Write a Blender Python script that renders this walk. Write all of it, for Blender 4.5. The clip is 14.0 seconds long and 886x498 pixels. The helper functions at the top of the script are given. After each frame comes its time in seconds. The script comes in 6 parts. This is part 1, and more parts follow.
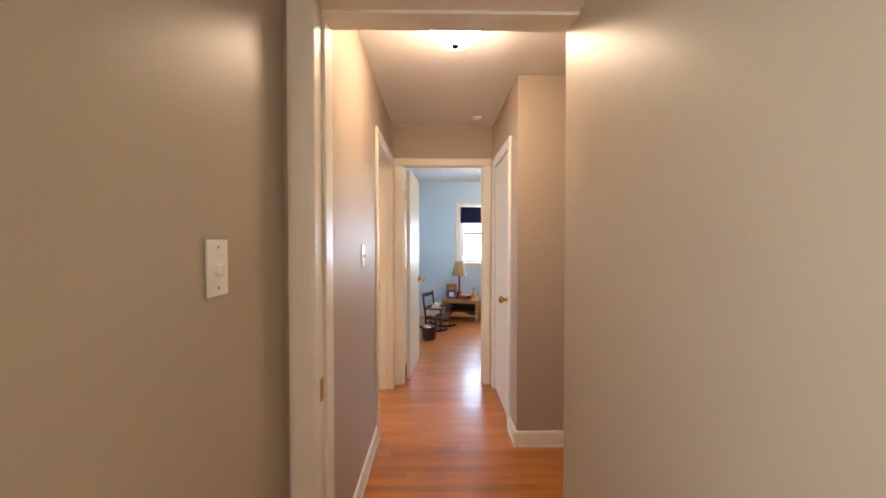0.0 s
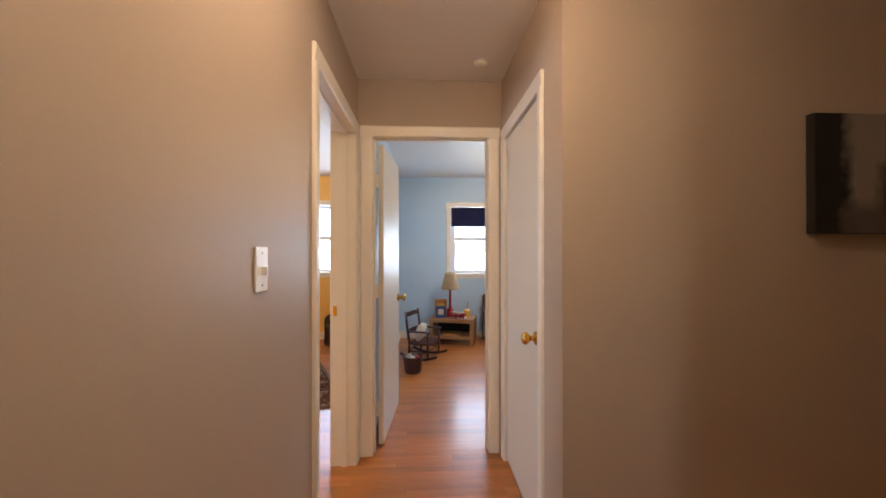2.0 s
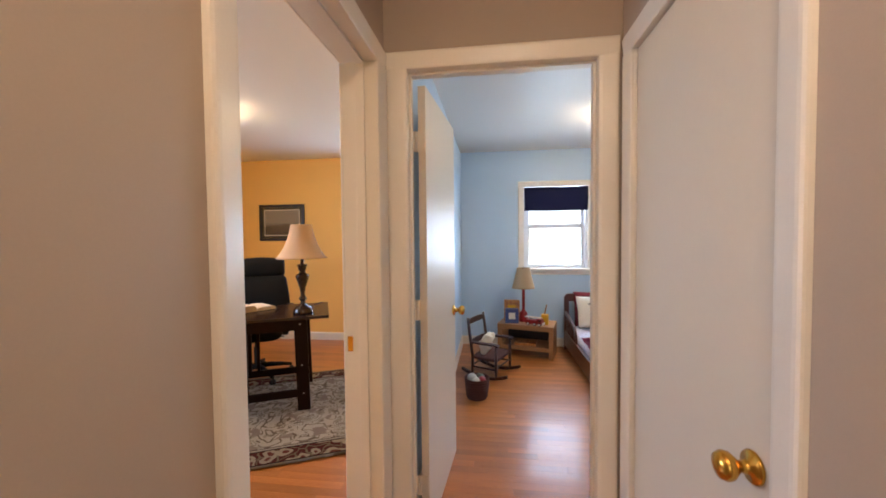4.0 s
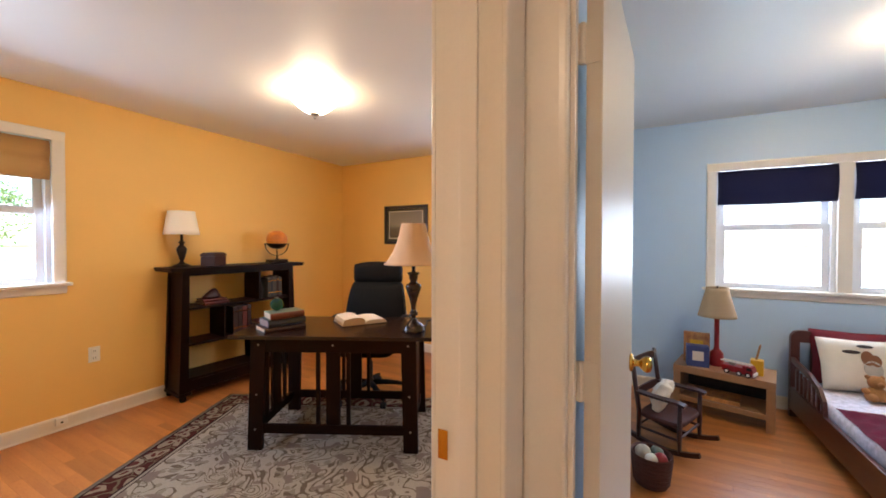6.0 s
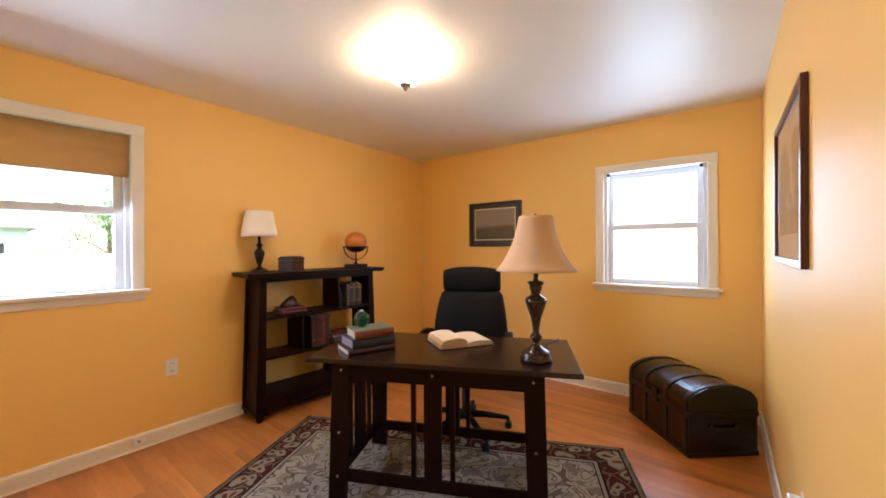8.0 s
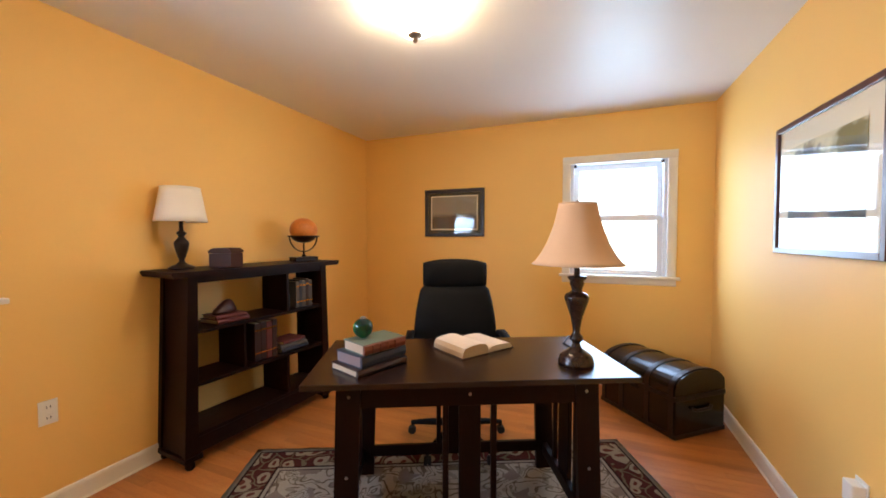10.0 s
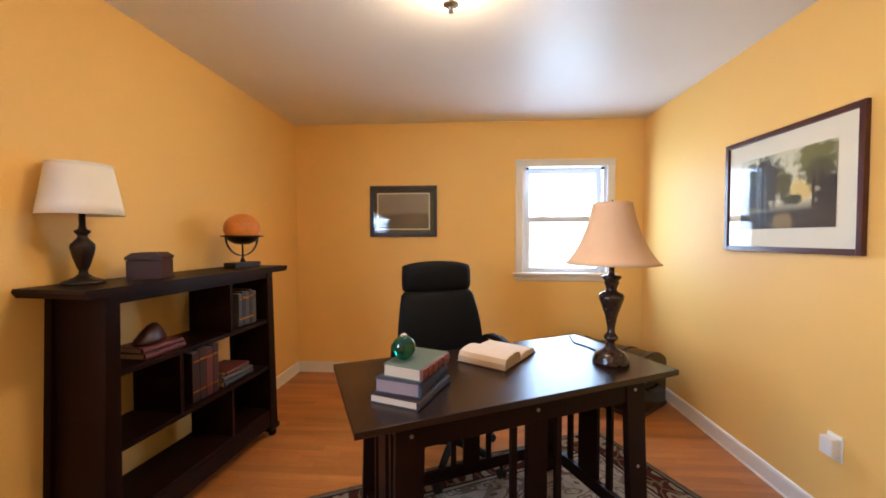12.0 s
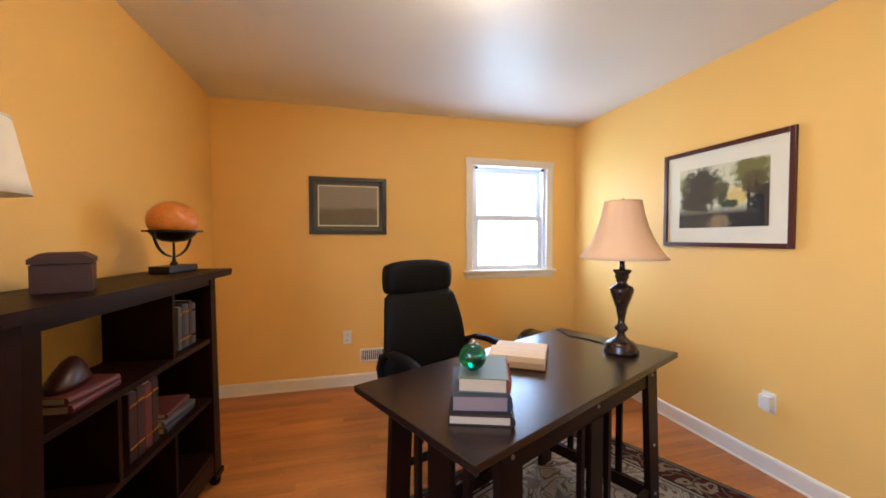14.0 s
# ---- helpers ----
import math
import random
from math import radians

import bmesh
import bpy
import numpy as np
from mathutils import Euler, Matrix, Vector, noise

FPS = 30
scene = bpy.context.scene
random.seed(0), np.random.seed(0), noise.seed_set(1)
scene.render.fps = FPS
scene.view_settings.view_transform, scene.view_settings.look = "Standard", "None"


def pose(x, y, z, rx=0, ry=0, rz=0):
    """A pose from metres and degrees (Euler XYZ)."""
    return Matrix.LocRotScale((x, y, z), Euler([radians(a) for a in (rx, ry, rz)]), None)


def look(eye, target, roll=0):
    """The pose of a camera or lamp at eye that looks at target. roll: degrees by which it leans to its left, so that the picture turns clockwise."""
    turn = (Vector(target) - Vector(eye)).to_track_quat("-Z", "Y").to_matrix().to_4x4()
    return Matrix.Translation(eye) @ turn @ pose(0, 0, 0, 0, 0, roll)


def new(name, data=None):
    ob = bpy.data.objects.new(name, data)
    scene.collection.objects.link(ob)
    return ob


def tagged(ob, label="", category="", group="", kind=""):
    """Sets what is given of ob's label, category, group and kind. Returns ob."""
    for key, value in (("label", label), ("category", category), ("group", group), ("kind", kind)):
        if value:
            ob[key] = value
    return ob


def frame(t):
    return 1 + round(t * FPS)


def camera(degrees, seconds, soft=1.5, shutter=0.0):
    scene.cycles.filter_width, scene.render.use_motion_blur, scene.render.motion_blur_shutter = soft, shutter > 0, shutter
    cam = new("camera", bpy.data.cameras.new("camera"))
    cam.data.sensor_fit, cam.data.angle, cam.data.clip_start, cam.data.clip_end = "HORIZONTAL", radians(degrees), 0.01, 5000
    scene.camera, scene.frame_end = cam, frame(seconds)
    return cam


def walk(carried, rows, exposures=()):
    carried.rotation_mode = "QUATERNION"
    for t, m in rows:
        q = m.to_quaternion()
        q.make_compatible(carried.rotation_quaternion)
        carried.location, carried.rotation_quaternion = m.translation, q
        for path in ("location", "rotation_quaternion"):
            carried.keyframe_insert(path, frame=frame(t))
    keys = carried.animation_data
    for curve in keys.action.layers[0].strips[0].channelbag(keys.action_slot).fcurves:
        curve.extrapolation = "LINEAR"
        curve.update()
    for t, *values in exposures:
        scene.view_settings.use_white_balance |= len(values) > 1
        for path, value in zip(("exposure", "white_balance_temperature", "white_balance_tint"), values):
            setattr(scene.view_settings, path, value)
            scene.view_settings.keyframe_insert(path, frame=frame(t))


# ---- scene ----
# ---- camera ----
cam = camera(100.4, 14.0, soft=1.7)
ROWS = [
    (0, (0.410, -3.483, 1.357), (0.445, -1.484, 1.316), -0.00),
    (0.5, (0.401, -3.231, 1.363), (0.426, -1.232, 1.325), 0.03),
    (1, (0.408, -2.953, 1.339), (0.464, -0.954, 1.324), 0.08),
    (1.5, (0.415, -2.665, 1.333), (0.506, -0.667, 1.326), -0.09),
    (2, (0.427, -2.415, 1.329), (0.530, -0.417, 1.335), -0.05),
    (2.2, (0.433, -2.326, 1.333), (0.537, -0.329, 1.339), -0.26),
    (4.3, (0.441, -1.386, 1.380), (0.085, 0.581, 1.307), -0.53),
    (4.5, (0.418, -1.307, 1.371), (-0.000, 0.647, 1.300), -0.48),
    (5, (0.364, -1.096, 1.371), (-0.223, 0.815, 1.305), -0.11),
    (5.5, (0.312, -0.906, 1.353), (-0.460, 0.939, 1.307), 0.01),
    (6, (0.220, -0.763, 1.360), (-0.708, 1.008, 1.327), 0.09),
    (6.5, (0.078, -0.612, 1.363), (-0.990, 1.079, 1.334), 0.00),
    (7, (-0.086, -0.507, 1.353), (-1.280, 1.089, 1.342), -0.10),
    (7.2, (-0.134, -0.465, 1.343), (-1.379, 1.093, 1.343), -0.11),
    (9.5, (-0.881, -0.386, 1.328), (-1.803, 1.388, 1.280), -0.40),
    (10, (-1.060, -0.412, 1.336), (-1.809, 1.442, 1.273), 0.00),
    (10.5, (-1.238, -0.405, 1.324), (-1.841, 1.501, 1.257), 0.19),
    (11, (-1.407, -0.386, 1.329), (-1.863, 1.560, 1.257), 0.12),
    (11.5, (-1.614, -0.390, 1.332), (-1.898, 1.589, 1.270), 0.28),
    (12, (-1.779, -0.359, 1.333), (-1.910, 1.636, 1.273), -0.09),
    (12.5, (-1.957, -0.313, 1.319), (-1.940, 1.686, 1.269), -0.50),
    (13, (-2.113, -0.262, 1.316), (-1.974, 1.733, 1.263), -0.68),
    (13.5, (-2.265, -0.214, 1.325), (-1.960, 1.761, 1.265), -0.31),
    (14, (-2.402, -0.143, 1.314), (-1.906, 1.793, 1.253), 0.00),
]
walk(cam, [(t, look(eye, target, roll)) for t, eye, target, roll in ROWS], exposures=[(0.0, 3.3, 6100, 9), (0.5, 3.25, 6200, 11), (1.5, 3.0, 6250, 11), (2.2, 2.9, 6250, 11), (4.5, 2.98, 5980, 11), (7.0, 2.95, 6150, 12), (9.5, 2.95, 6050, 9), (10.5, 2.95, 5950, 9), (14.0, 2.95, 5880, 8)])

# ---- world and lights ----
world = bpy.data.worlds.new("sky")
scene.world = world
world.use_nodes = True
_n = world.node_tree.nodes
_sky = _n.new("ShaderNodeTexSky")
_sky.sky_type = "NISHITA"
_sky.sun_disc = False
_sky.sun_elevation = radians(55)
_sky.sun_rotation = radians(140)
_n["Background"].inputs["Strength"].default_value = 0.10
world.node_tree.links.new(_sky.outputs["Color"], _n["Background"].inputs["Color"])


def lamp(name, kind, energy, colour, m, **more):
    data = bpy.data.lights.new(name, kind)
    data.energy, data.color = energy, colour
    ob = new(name, data)
    ob.matrix_world = m
    if kind == "AREA":
        data.shape, data.size, data.size_y = "RECTANGLE", more["w"], more["h"]
    elif kind == "SUN":
        data.angle = radians(0.5)
    else:
        data.shadow_soft_size = more["r"]
    return ob


SKY = (0.57, 0.73, 1.0)
lamp("sun", "SUN", 3.0, (1.0, 0.95, 0.88), look((5.1, -6.1, 11.3), (0, 0, 0)))
# daylight through the window openings of the office and the blue room
lamp("daylight_office_back", "AREA", 4.0, SKY, look((-0.86, 3.335, 1.5), (-0.86, 0, 1.2)), w=0.74, h=0.95)
lamp("daylight_office_side", "AREA", 8.0, SKY, look((-3.595, -0.378, 1.43), (-0.4, -0.378, -0.4)), w=1.22, h=0.68)
lamp("daylight_blue_room", "AREA", 8.0, (0.70, 0.82, 1.0), look((1.648, 3.34, 1.5), (1.648, 0, 0.9)), w=1.55, h=1.0)
# added fill that brightens the entry walls, set in an unseen opening
lamp("fill_entry", "AREA", 2.9, (1.0, 0.97, 0.95), look((-0.10, -4.15, 1.5), (0.9, -4.05, 1.4)), w=0.6, h=1.1)

# ---- materials ----
def srgb(h):
    c = [int(h[i:i + 2], 16) / 255 for i in (0, 2, 4)]
    return tuple(v / 12.92 if v <= 0.04045 else ((v + 0.055) / 1.055) ** 2.4 for v in c)


def material(name, colour, rough=0.5, metal=0.0, vary=0.08, scale=6.0, bump=0.02, grain=120.0, stretch=(1, 1, 1), second=None, spec=0.5, glow=0.0, coat=0.0, per_object=0.0, per_island=False, rough_vary=0.15):
    """Principled paint, wood, cloth or metal: two scales of variation, fine relief."""
    m = bpy.data.materials.new(name)
    m.use_nodes = True
    nt = m.node_tree
    b = nt.nodes["Principled BSDF"]
    b.inputs["Roughness"].default_value = rough
    b.inputs["Metallic"].default_value = metal
    b.inputs["Specular IOR Level"].default_value = spec
    b.inputs["Coat Weight"].default_value = coat
    tc = nt.nodes.new("ShaderNodeTexCoord")
    mp = nt.nodes.new("ShaderNodeMapping")
    mp.inputs["Scale"].default_value = stretch
    nt.links.new(tc.outputs["Object"], mp.inputs["Vector"])
    big = nt.nodes.new("ShaderNodeTexNoise")
    big.inputs["Scale"].default_value = scale
    big.inputs["Detail"].default_value = 5
    fine = nt.nodes.new("ShaderNodeTexNoise")
    fine.inputs["Scale"].default_value = grain
    fine.inputs["Detail"].default_value = 3
    for n in (big, fine):
        nt.links.new(mp.outputs["Vector"], n.inputs["Vector"])
    ramp = nt.nodes.new("ShaderNodeValToRGB")
    c2 = second or colour
    ramp.color_ramp.elements[0].position, ramp.color_ramp.elements[1].position = 0.3, 0.7
    ramp.color_ramp.elements[0].color = (*[max(0, v * (1 - vary)) for v in colour], 1)
    ramp.color_ramp.elements[1].color = (*[min(1, v * (1 + vary)) for v in c2], 1)
    mixer = nt.nodes.new("ShaderNodeMath")
    mixer.operation = "MULTIPLY_ADD"
    mixer.inputs[1].default_value = 0.35
    nt.links.new(fine.outputs["Fac"], mixer.inputs[0])
    half = nt.nodes.new("ShaderNodeMath")
    half.operation = "MULTIPLY"
    half.inputs[1].default_value = 0.65
    nt.links.new(big.outputs["Fac"], half.inputs[0])
    nt.links.new(half.outputs[0], mixer.inputs[2])
    nt.links.new(mixer.outputs[0], ramp.inputs["Fac"])
    last = ramp.outputs["Color"]
    if per_object:
        info = nt.nodes.new("ShaderNodeObjectInfo")
        rng = nt.nodes.new("ShaderNodeMapRange")
        rng.inputs["To Min"].default_value, rng.inputs["To Max"].default_value = 1 - per_object, 1 + per_object
        geo = nt.nodes.new("ShaderNodeNewGeometry")
        nt.links.new(geo.outputs["Random Per Island"] if per_island else info.outputs["Random"], rng.inputs["Value"])
        hsv = nt.nodes.new("ShaderNodeHueSaturation")
        nt.links.new(rng.outputs["Result"], hsv.inputs["Value"])
        nt.links.new(last, hsv.inputs["Color"])
        last = hsv.outputs["Color"]
    nt.links.new(last, b.inputs["Base Color"])
    rr = nt.nodes.new("ShaderNodeMapRange")
    rr.inputs["To Min"].default_value, rr.inputs["To Max"].default_value = max(0.02, rough * (1 - rough_vary)), min(1, rough * (1 + rough_vary))
    nt.links.new(big.outputs["Fac"], rr.inputs["Value"])
    nt.links.new(rr.outputs["Result"], b.inputs["Roughness"])
    if bump:
        bp = nt.nodes.new("ShaderNodeBump")
        bp.inputs["Strength"].default_value = 0.35
        bp.inputs["Distance"].default_value = bump
        nt.links.new(fine.outputs["Fac"], bp.inputs["Height"])
        nt.links.new(bp.outputs["Normal"], b.inputs["Normal"])
    if glow:
        b.inputs["Emission Color"].default_value = (*colour, 1)
        b.inputs["Emission Strength"].default_value = glow
    return m


def glass(name, tint=(1, 1, 1), rough=0.0):
    """A thin pane: clear, with the gloss of glass at a slant."""
    m = bpy.data.materials.new(name)
    m.use_nodes = True
    nt = m.node_tree
    nt.nodes.remove(nt.nodes["Principled BSDF"])
    clear = nt.nodes.new("ShaderNodeBsdfTransparent")
    clear.inputs["Color"].default_value = (*tint, 1)
    gloss = nt.nodes.new("ShaderNodeBsdfGlossy")
    gloss.inputs["Roughness"].default_value = rough
    lw = nt.nodes.new("ShaderNodeLayerWeight")
    lw.inputs["Blend"].default_value = 0.5
    pw = nt.nodes.new("ShaderNodeMath")
    pw.operation = "POWER"
    pw.inputs[1].default_value = 5.0
    nt.links.new(lw.outputs["Facing"], pw.inputs[0])
    fres = nt.nodes.new("ShaderNodeMath")
    fres.operation = "MULTIPLY_ADD"
    fres.inputs[1].default_value, fres.inputs[2].default_value = 0.9, 0.04
    nt.links.new(pw.outputs[0], fres.inputs[0])
    mix = nt.nodes.new("ShaderNodeMixShader")
    nt.links.new(fres.outputs[0], mix.inputs["Fac"])
    nt.links.new(clear.outputs[0], mix.inputs[1])
    nt.links.new(gloss.outputs[0], mix.inputs[2])
    nt.links.new(mix.outputs[0], nt.nodes["Material Output"].inputs["Surface"])
    return m


M_YELLOW = material("yellow_wall_paint", srgb("F2C36E"), 0.55, spec=0.35, vary=0.03, scale=1.5, bump=0.0003, grain=260)
M_BLUE = material("pale_blue_wall_paint", srgb("BED5E9"), 0.45, vary=0.03, scale=1.5, bump=0.0003, grain=260)
M_TAUPE = material("taupe_wall_paint", srgb("B09E8C"), 0.5, vary=0.03, scale=1.5, bump=0.0003, grain=260)
M_OLIVE = material("olive_beige_wall_paint", srgb("B0A28E"), 0.45, vary=0.03, scale=1.5, bump=0.0003, grain=260)
M_CEIL = material("white_ceiling_paint", srgb("E6E3DF"), 0.44, vary=0.02, scale=1.0, bump=0.0003, grain=220)
M_TRIM = material("white_gloss_trim_paint", srgb("E7DECF"), 0.32, vary=0.03, scale=4, bump=0.0002, grain=150)
M_DOOR = material("cream_door_paint", srgb("DCD0BC"), 0.42, vary=0.02, scale=1.5, bump=0, grain=60)
M_OAK = material("honey_oak_floor_board", srgb("A05C2A"), 0.31, vary=0.055, scale=2.0, bump=0.0002, grain=30, stretch=(1, 7, 1), second=srgb("BC7A3E"), per_object=0.19, coat=0.12)
M_OAKJOINED = material("honey_oak_floor_strips", srgb("A05C2A"), 0.31, vary=0.055, scale=2.0, bump=0.0002, grain=30, stretch=(1, 7, 1), second=srgb("BC7A3E"), per_object=0.19, coat=0.12, per_island=True)
M_GAP = material("dark_floor_joint", srgb("7E4A24"), 0.6)
# same stain as the desktop, with the bookshelf's shade put into the colour
M_ESPRESSO = material("espresso_stained_shaded_wood", srgb("1B0A06"), 0.42, vary=0.22, scale=3.0, bump=0.0001, grain=40, stretch=(8, 8, 1), spec=0.12, rough_vary=0.05)
M_DESKTOP = material("espresso_stained_top", srgb("21110D"), 0.27, vary=0.12, scale=1.5, bump=0, grain=25, stretch=(1, 9, 1), spec=0.5, rough_vary=0.03)
M_BLACK = material("black_leather", srgb("080707"), 0.7, vary=0.2, scale=8, bump=0.0005, grain=200, spec=0.2)
M_BRASS = material("polished_brass", srgb("D9A84A"), 0.22, metal=1.0, vary=0.05, bump=0)
M_GLASS = glass("window_glass")
M_VINYL = material("white_vinyl_sash", srgb("E2E4E8"), 0.35, vary=0.02, bump=0)
M_STEEL = material("brushed_nickel", srgb("9A948C"), 0.3, metal=1.0, vary=0.06, bump=0)
M_BRONZE = material("dark_bronze_metal", srgb("2B211D"), 0.35, metal=0.6, vary=0.25, scale=20, bump=0.001)
M_NAVY = material("navy_woven_cloth", srgb("1B1B36"), 0.9, vary=0.12, scale=3, bump=0.0003, grain=400)
M_TANSHADE = material("tan_woven_shade", srgb("C99C6A"), 0.9, vary=0.10, scale=2, bump=0.0002, grain=300, stretch=(1, 1, 6))
M_BEIGESHADE = material("beige_lampshade_cloth", srgb("CBAA8C"), 0.8, vary=0.05, scale=3, bump=0.0002, grain=300)
M_WHITESHADE = material("white_lampshade_cloth", srgb("EFE6D6"), 0.8, vary=0.04, scale=3, bump=0.0002, grain=300)
M_KHAKISHADE = material("khaki_lampshade_cloth", srgb("AD9472"), 0.85, vary=0.06, scale=3, bump=0.0002, grain=300)
M_LIT = material("lit_frosted_glass", (1.0, 0.74, 0.46), 0.3, vary=0.02, bump=0, glow=8.2)
M_LITHALL = material("lit_frosted_glass_hall", (1.0, 0.73, 0.48), 0.3, vary=0.02, bump=0, glow=8.8)
M_PLASTIC = material("white_plastic", srgb("E9E5DC"), 0.35, vary=0.03, bump=0)
M_DARK = material("dark_slot", srgb("1A1614"), 0.6, bump=0)
M_CHERRY = material("cherry_stained_wood", srgb("4A2014"), 0.35, vary=0.22, scale=5, bump=0.0002, grain=60, stretch=(6, 1, 6), coat=0.1)
M_MAHOG = material("dark_mahogany_wood", srgb("34130F"), 0.38, vary=0.2, scale=6, bump=0.0002, grain=70)
M_BIRCH = material("light_oak_veneer", srgb("A0754E"), 0.45, vary=0.12, scale=4, bump=0.0002, grain=60, stretch=(1, 8, 8))
M_RED = material("red_enamel", srgb("8E1218"), 0.3, vary=0.1, bump=0)
M_REDCLOTH = material("dark_red_cloth", srgb("6E141F"), 0.85, vary=0.15, scale=8, bump=0.003, grain=300)
M_CREAMCLOTH = material("cream_cloth", srgb("E2D6C2"), 0.9, vary=0.06, scale=10, bump=0.003, grain=300)
M_WINECLOTH = material("wine_quilted_cloth", srgb("7C1A3A"), 0.9, vary=0.3, scale=14, bump=0.006, grain=60)
M_PAGES = material("book_pages", srgb("C6AC8E"), 0.8, vary=0.10, scale=40, bump=0.002, grain=200, stretch=(1, 1, 30))
M_MAUVEPAGES = material("mauve_grey_pages", srgb("8E7672"), 0.8, vary=0.10, scale=40, bump=0.002, grain=200, stretch=(1, 1, 30))
M_TANSPINE = material("reddish_brown_spine", srgb("6E3626"), 0.45, vary=0.2, scale=12, bump=0.002)
M_PAGEWHITE = material("printed_pages", srgb("D6C4B2"), 0.8, vary=0.05, scale=60, bump=0.001, grain=200)
M_BROWNBOOK = material("brown_leather_cover", srgb("2E1610"), 0.5, vary=0.2, scale=12, bump=0.002)
M_GREENBOOK = material("green_cloth_cover", srgb("5C6656"), 0.6, vary=0.15, scale=12, bump=0.002)
M_BLUEBOOK = material("slate_cloth_cover", srgb("2B2E3A"), 0.6, vary=0.15, scale=12, bump=0.002)
M_REDBOOK = material("faded_red_cover", srgb("5E2622"), 0.6, vary=0.2, scale=12, bump=0.002)
M_GREYBOOK = material("grey_cover", srgb("4E4842"), 0.6, vary=0.2, scale=12, bump=0.002)
M_ORANGE = material("orange_glazed_globe", srgb("C8702E"), 0.3, vary=0.25, scale=9, bump=0, second=srgb("D98A3E"))
M_BOXWOOD = material("dark_red_brown_box", srgb("402015"), 0.6, vary=0.25, scale=8, bump=0.001, grain=60, stretch=(10, 1, 1))
M_TRUNK = material("black_leather_trunk", srgb("0D0A0A"), 0.24, vary=0.3, scale=10, bump=0.0008, grain=120)
M_STRAP = material("worn_brown_strap", srgb("1D110E"), 0.35, vary=0.3, scale=12, bump=0.002)
M_BLACKFRAME = material("black_brown_frame", srgb("241A17"), 0.35, vary=0.2, scale=10, bump=0.001)
M_REDFRAME = material("mahogany_picture_frame", srgb("4A1F17"), 0.3, vary=0.2, scale=10, bump=0.001)
M_MAT = material("cream_mat_board", srgb("E9E2CC"), 0.85, vary=0.03, bump=0)
M_WICKER = material("dark_wicker", srgb("4A2219"), 0.7, vary=0.4, scale=60, bump=0.006, grain=90, stretch=(1, 1, 2))
M_PLUSH = material("tan_plush", srgb("A5713F"), 0.95, vary=0.25, scale=20, bump=0.012, grain=150)
M_YELLOWPL = material("yellow_plastic", srgb("D9A520"), 0.4, vary=0.08, bump=0)
M_SPOUT = material("blue_printed_card", srgb("3E4A7A"), 0.5, vary=0.3, scale=25, bump=0)
M_REDCARD = material("red_printed_card", srgb("9A4A34"), 0.5, vary=0.4, scale=22, bump=0, second=srgb("C08A4A"))
M_GREYCLOTH = material("grey_knit", srgb("B5AC9E"), 0.9, vary=0.15, scale=20, bump=0.004)
M_GRASS = material("lawn_grass", srgb("5E7A3A"), 0.9, vary=0.4, scale=3, bump=0.02, grain=40)
M_LEAF = material("tree_leaves", srgb("5E7A42"), 0.7, vary=0.4, scale=2, bump=0, per_object=0.2)
M_BARK = material("tree_bark", srgb("5A4A3A"), 0.9, vary=0.3, scale=8, bump=0.02, grain=30, stretch=(1, 1, 0.2))
M_SIDING = material("white_house_siding", srgb("D8D8D4"), 0.6, vary=0.05, scale=1, bump=0.004)
M_ROOF = material("grey_shingle_roof", srgb("5E5C5A"), 0.9, vary=0.25, scale=4, bump=0.01)


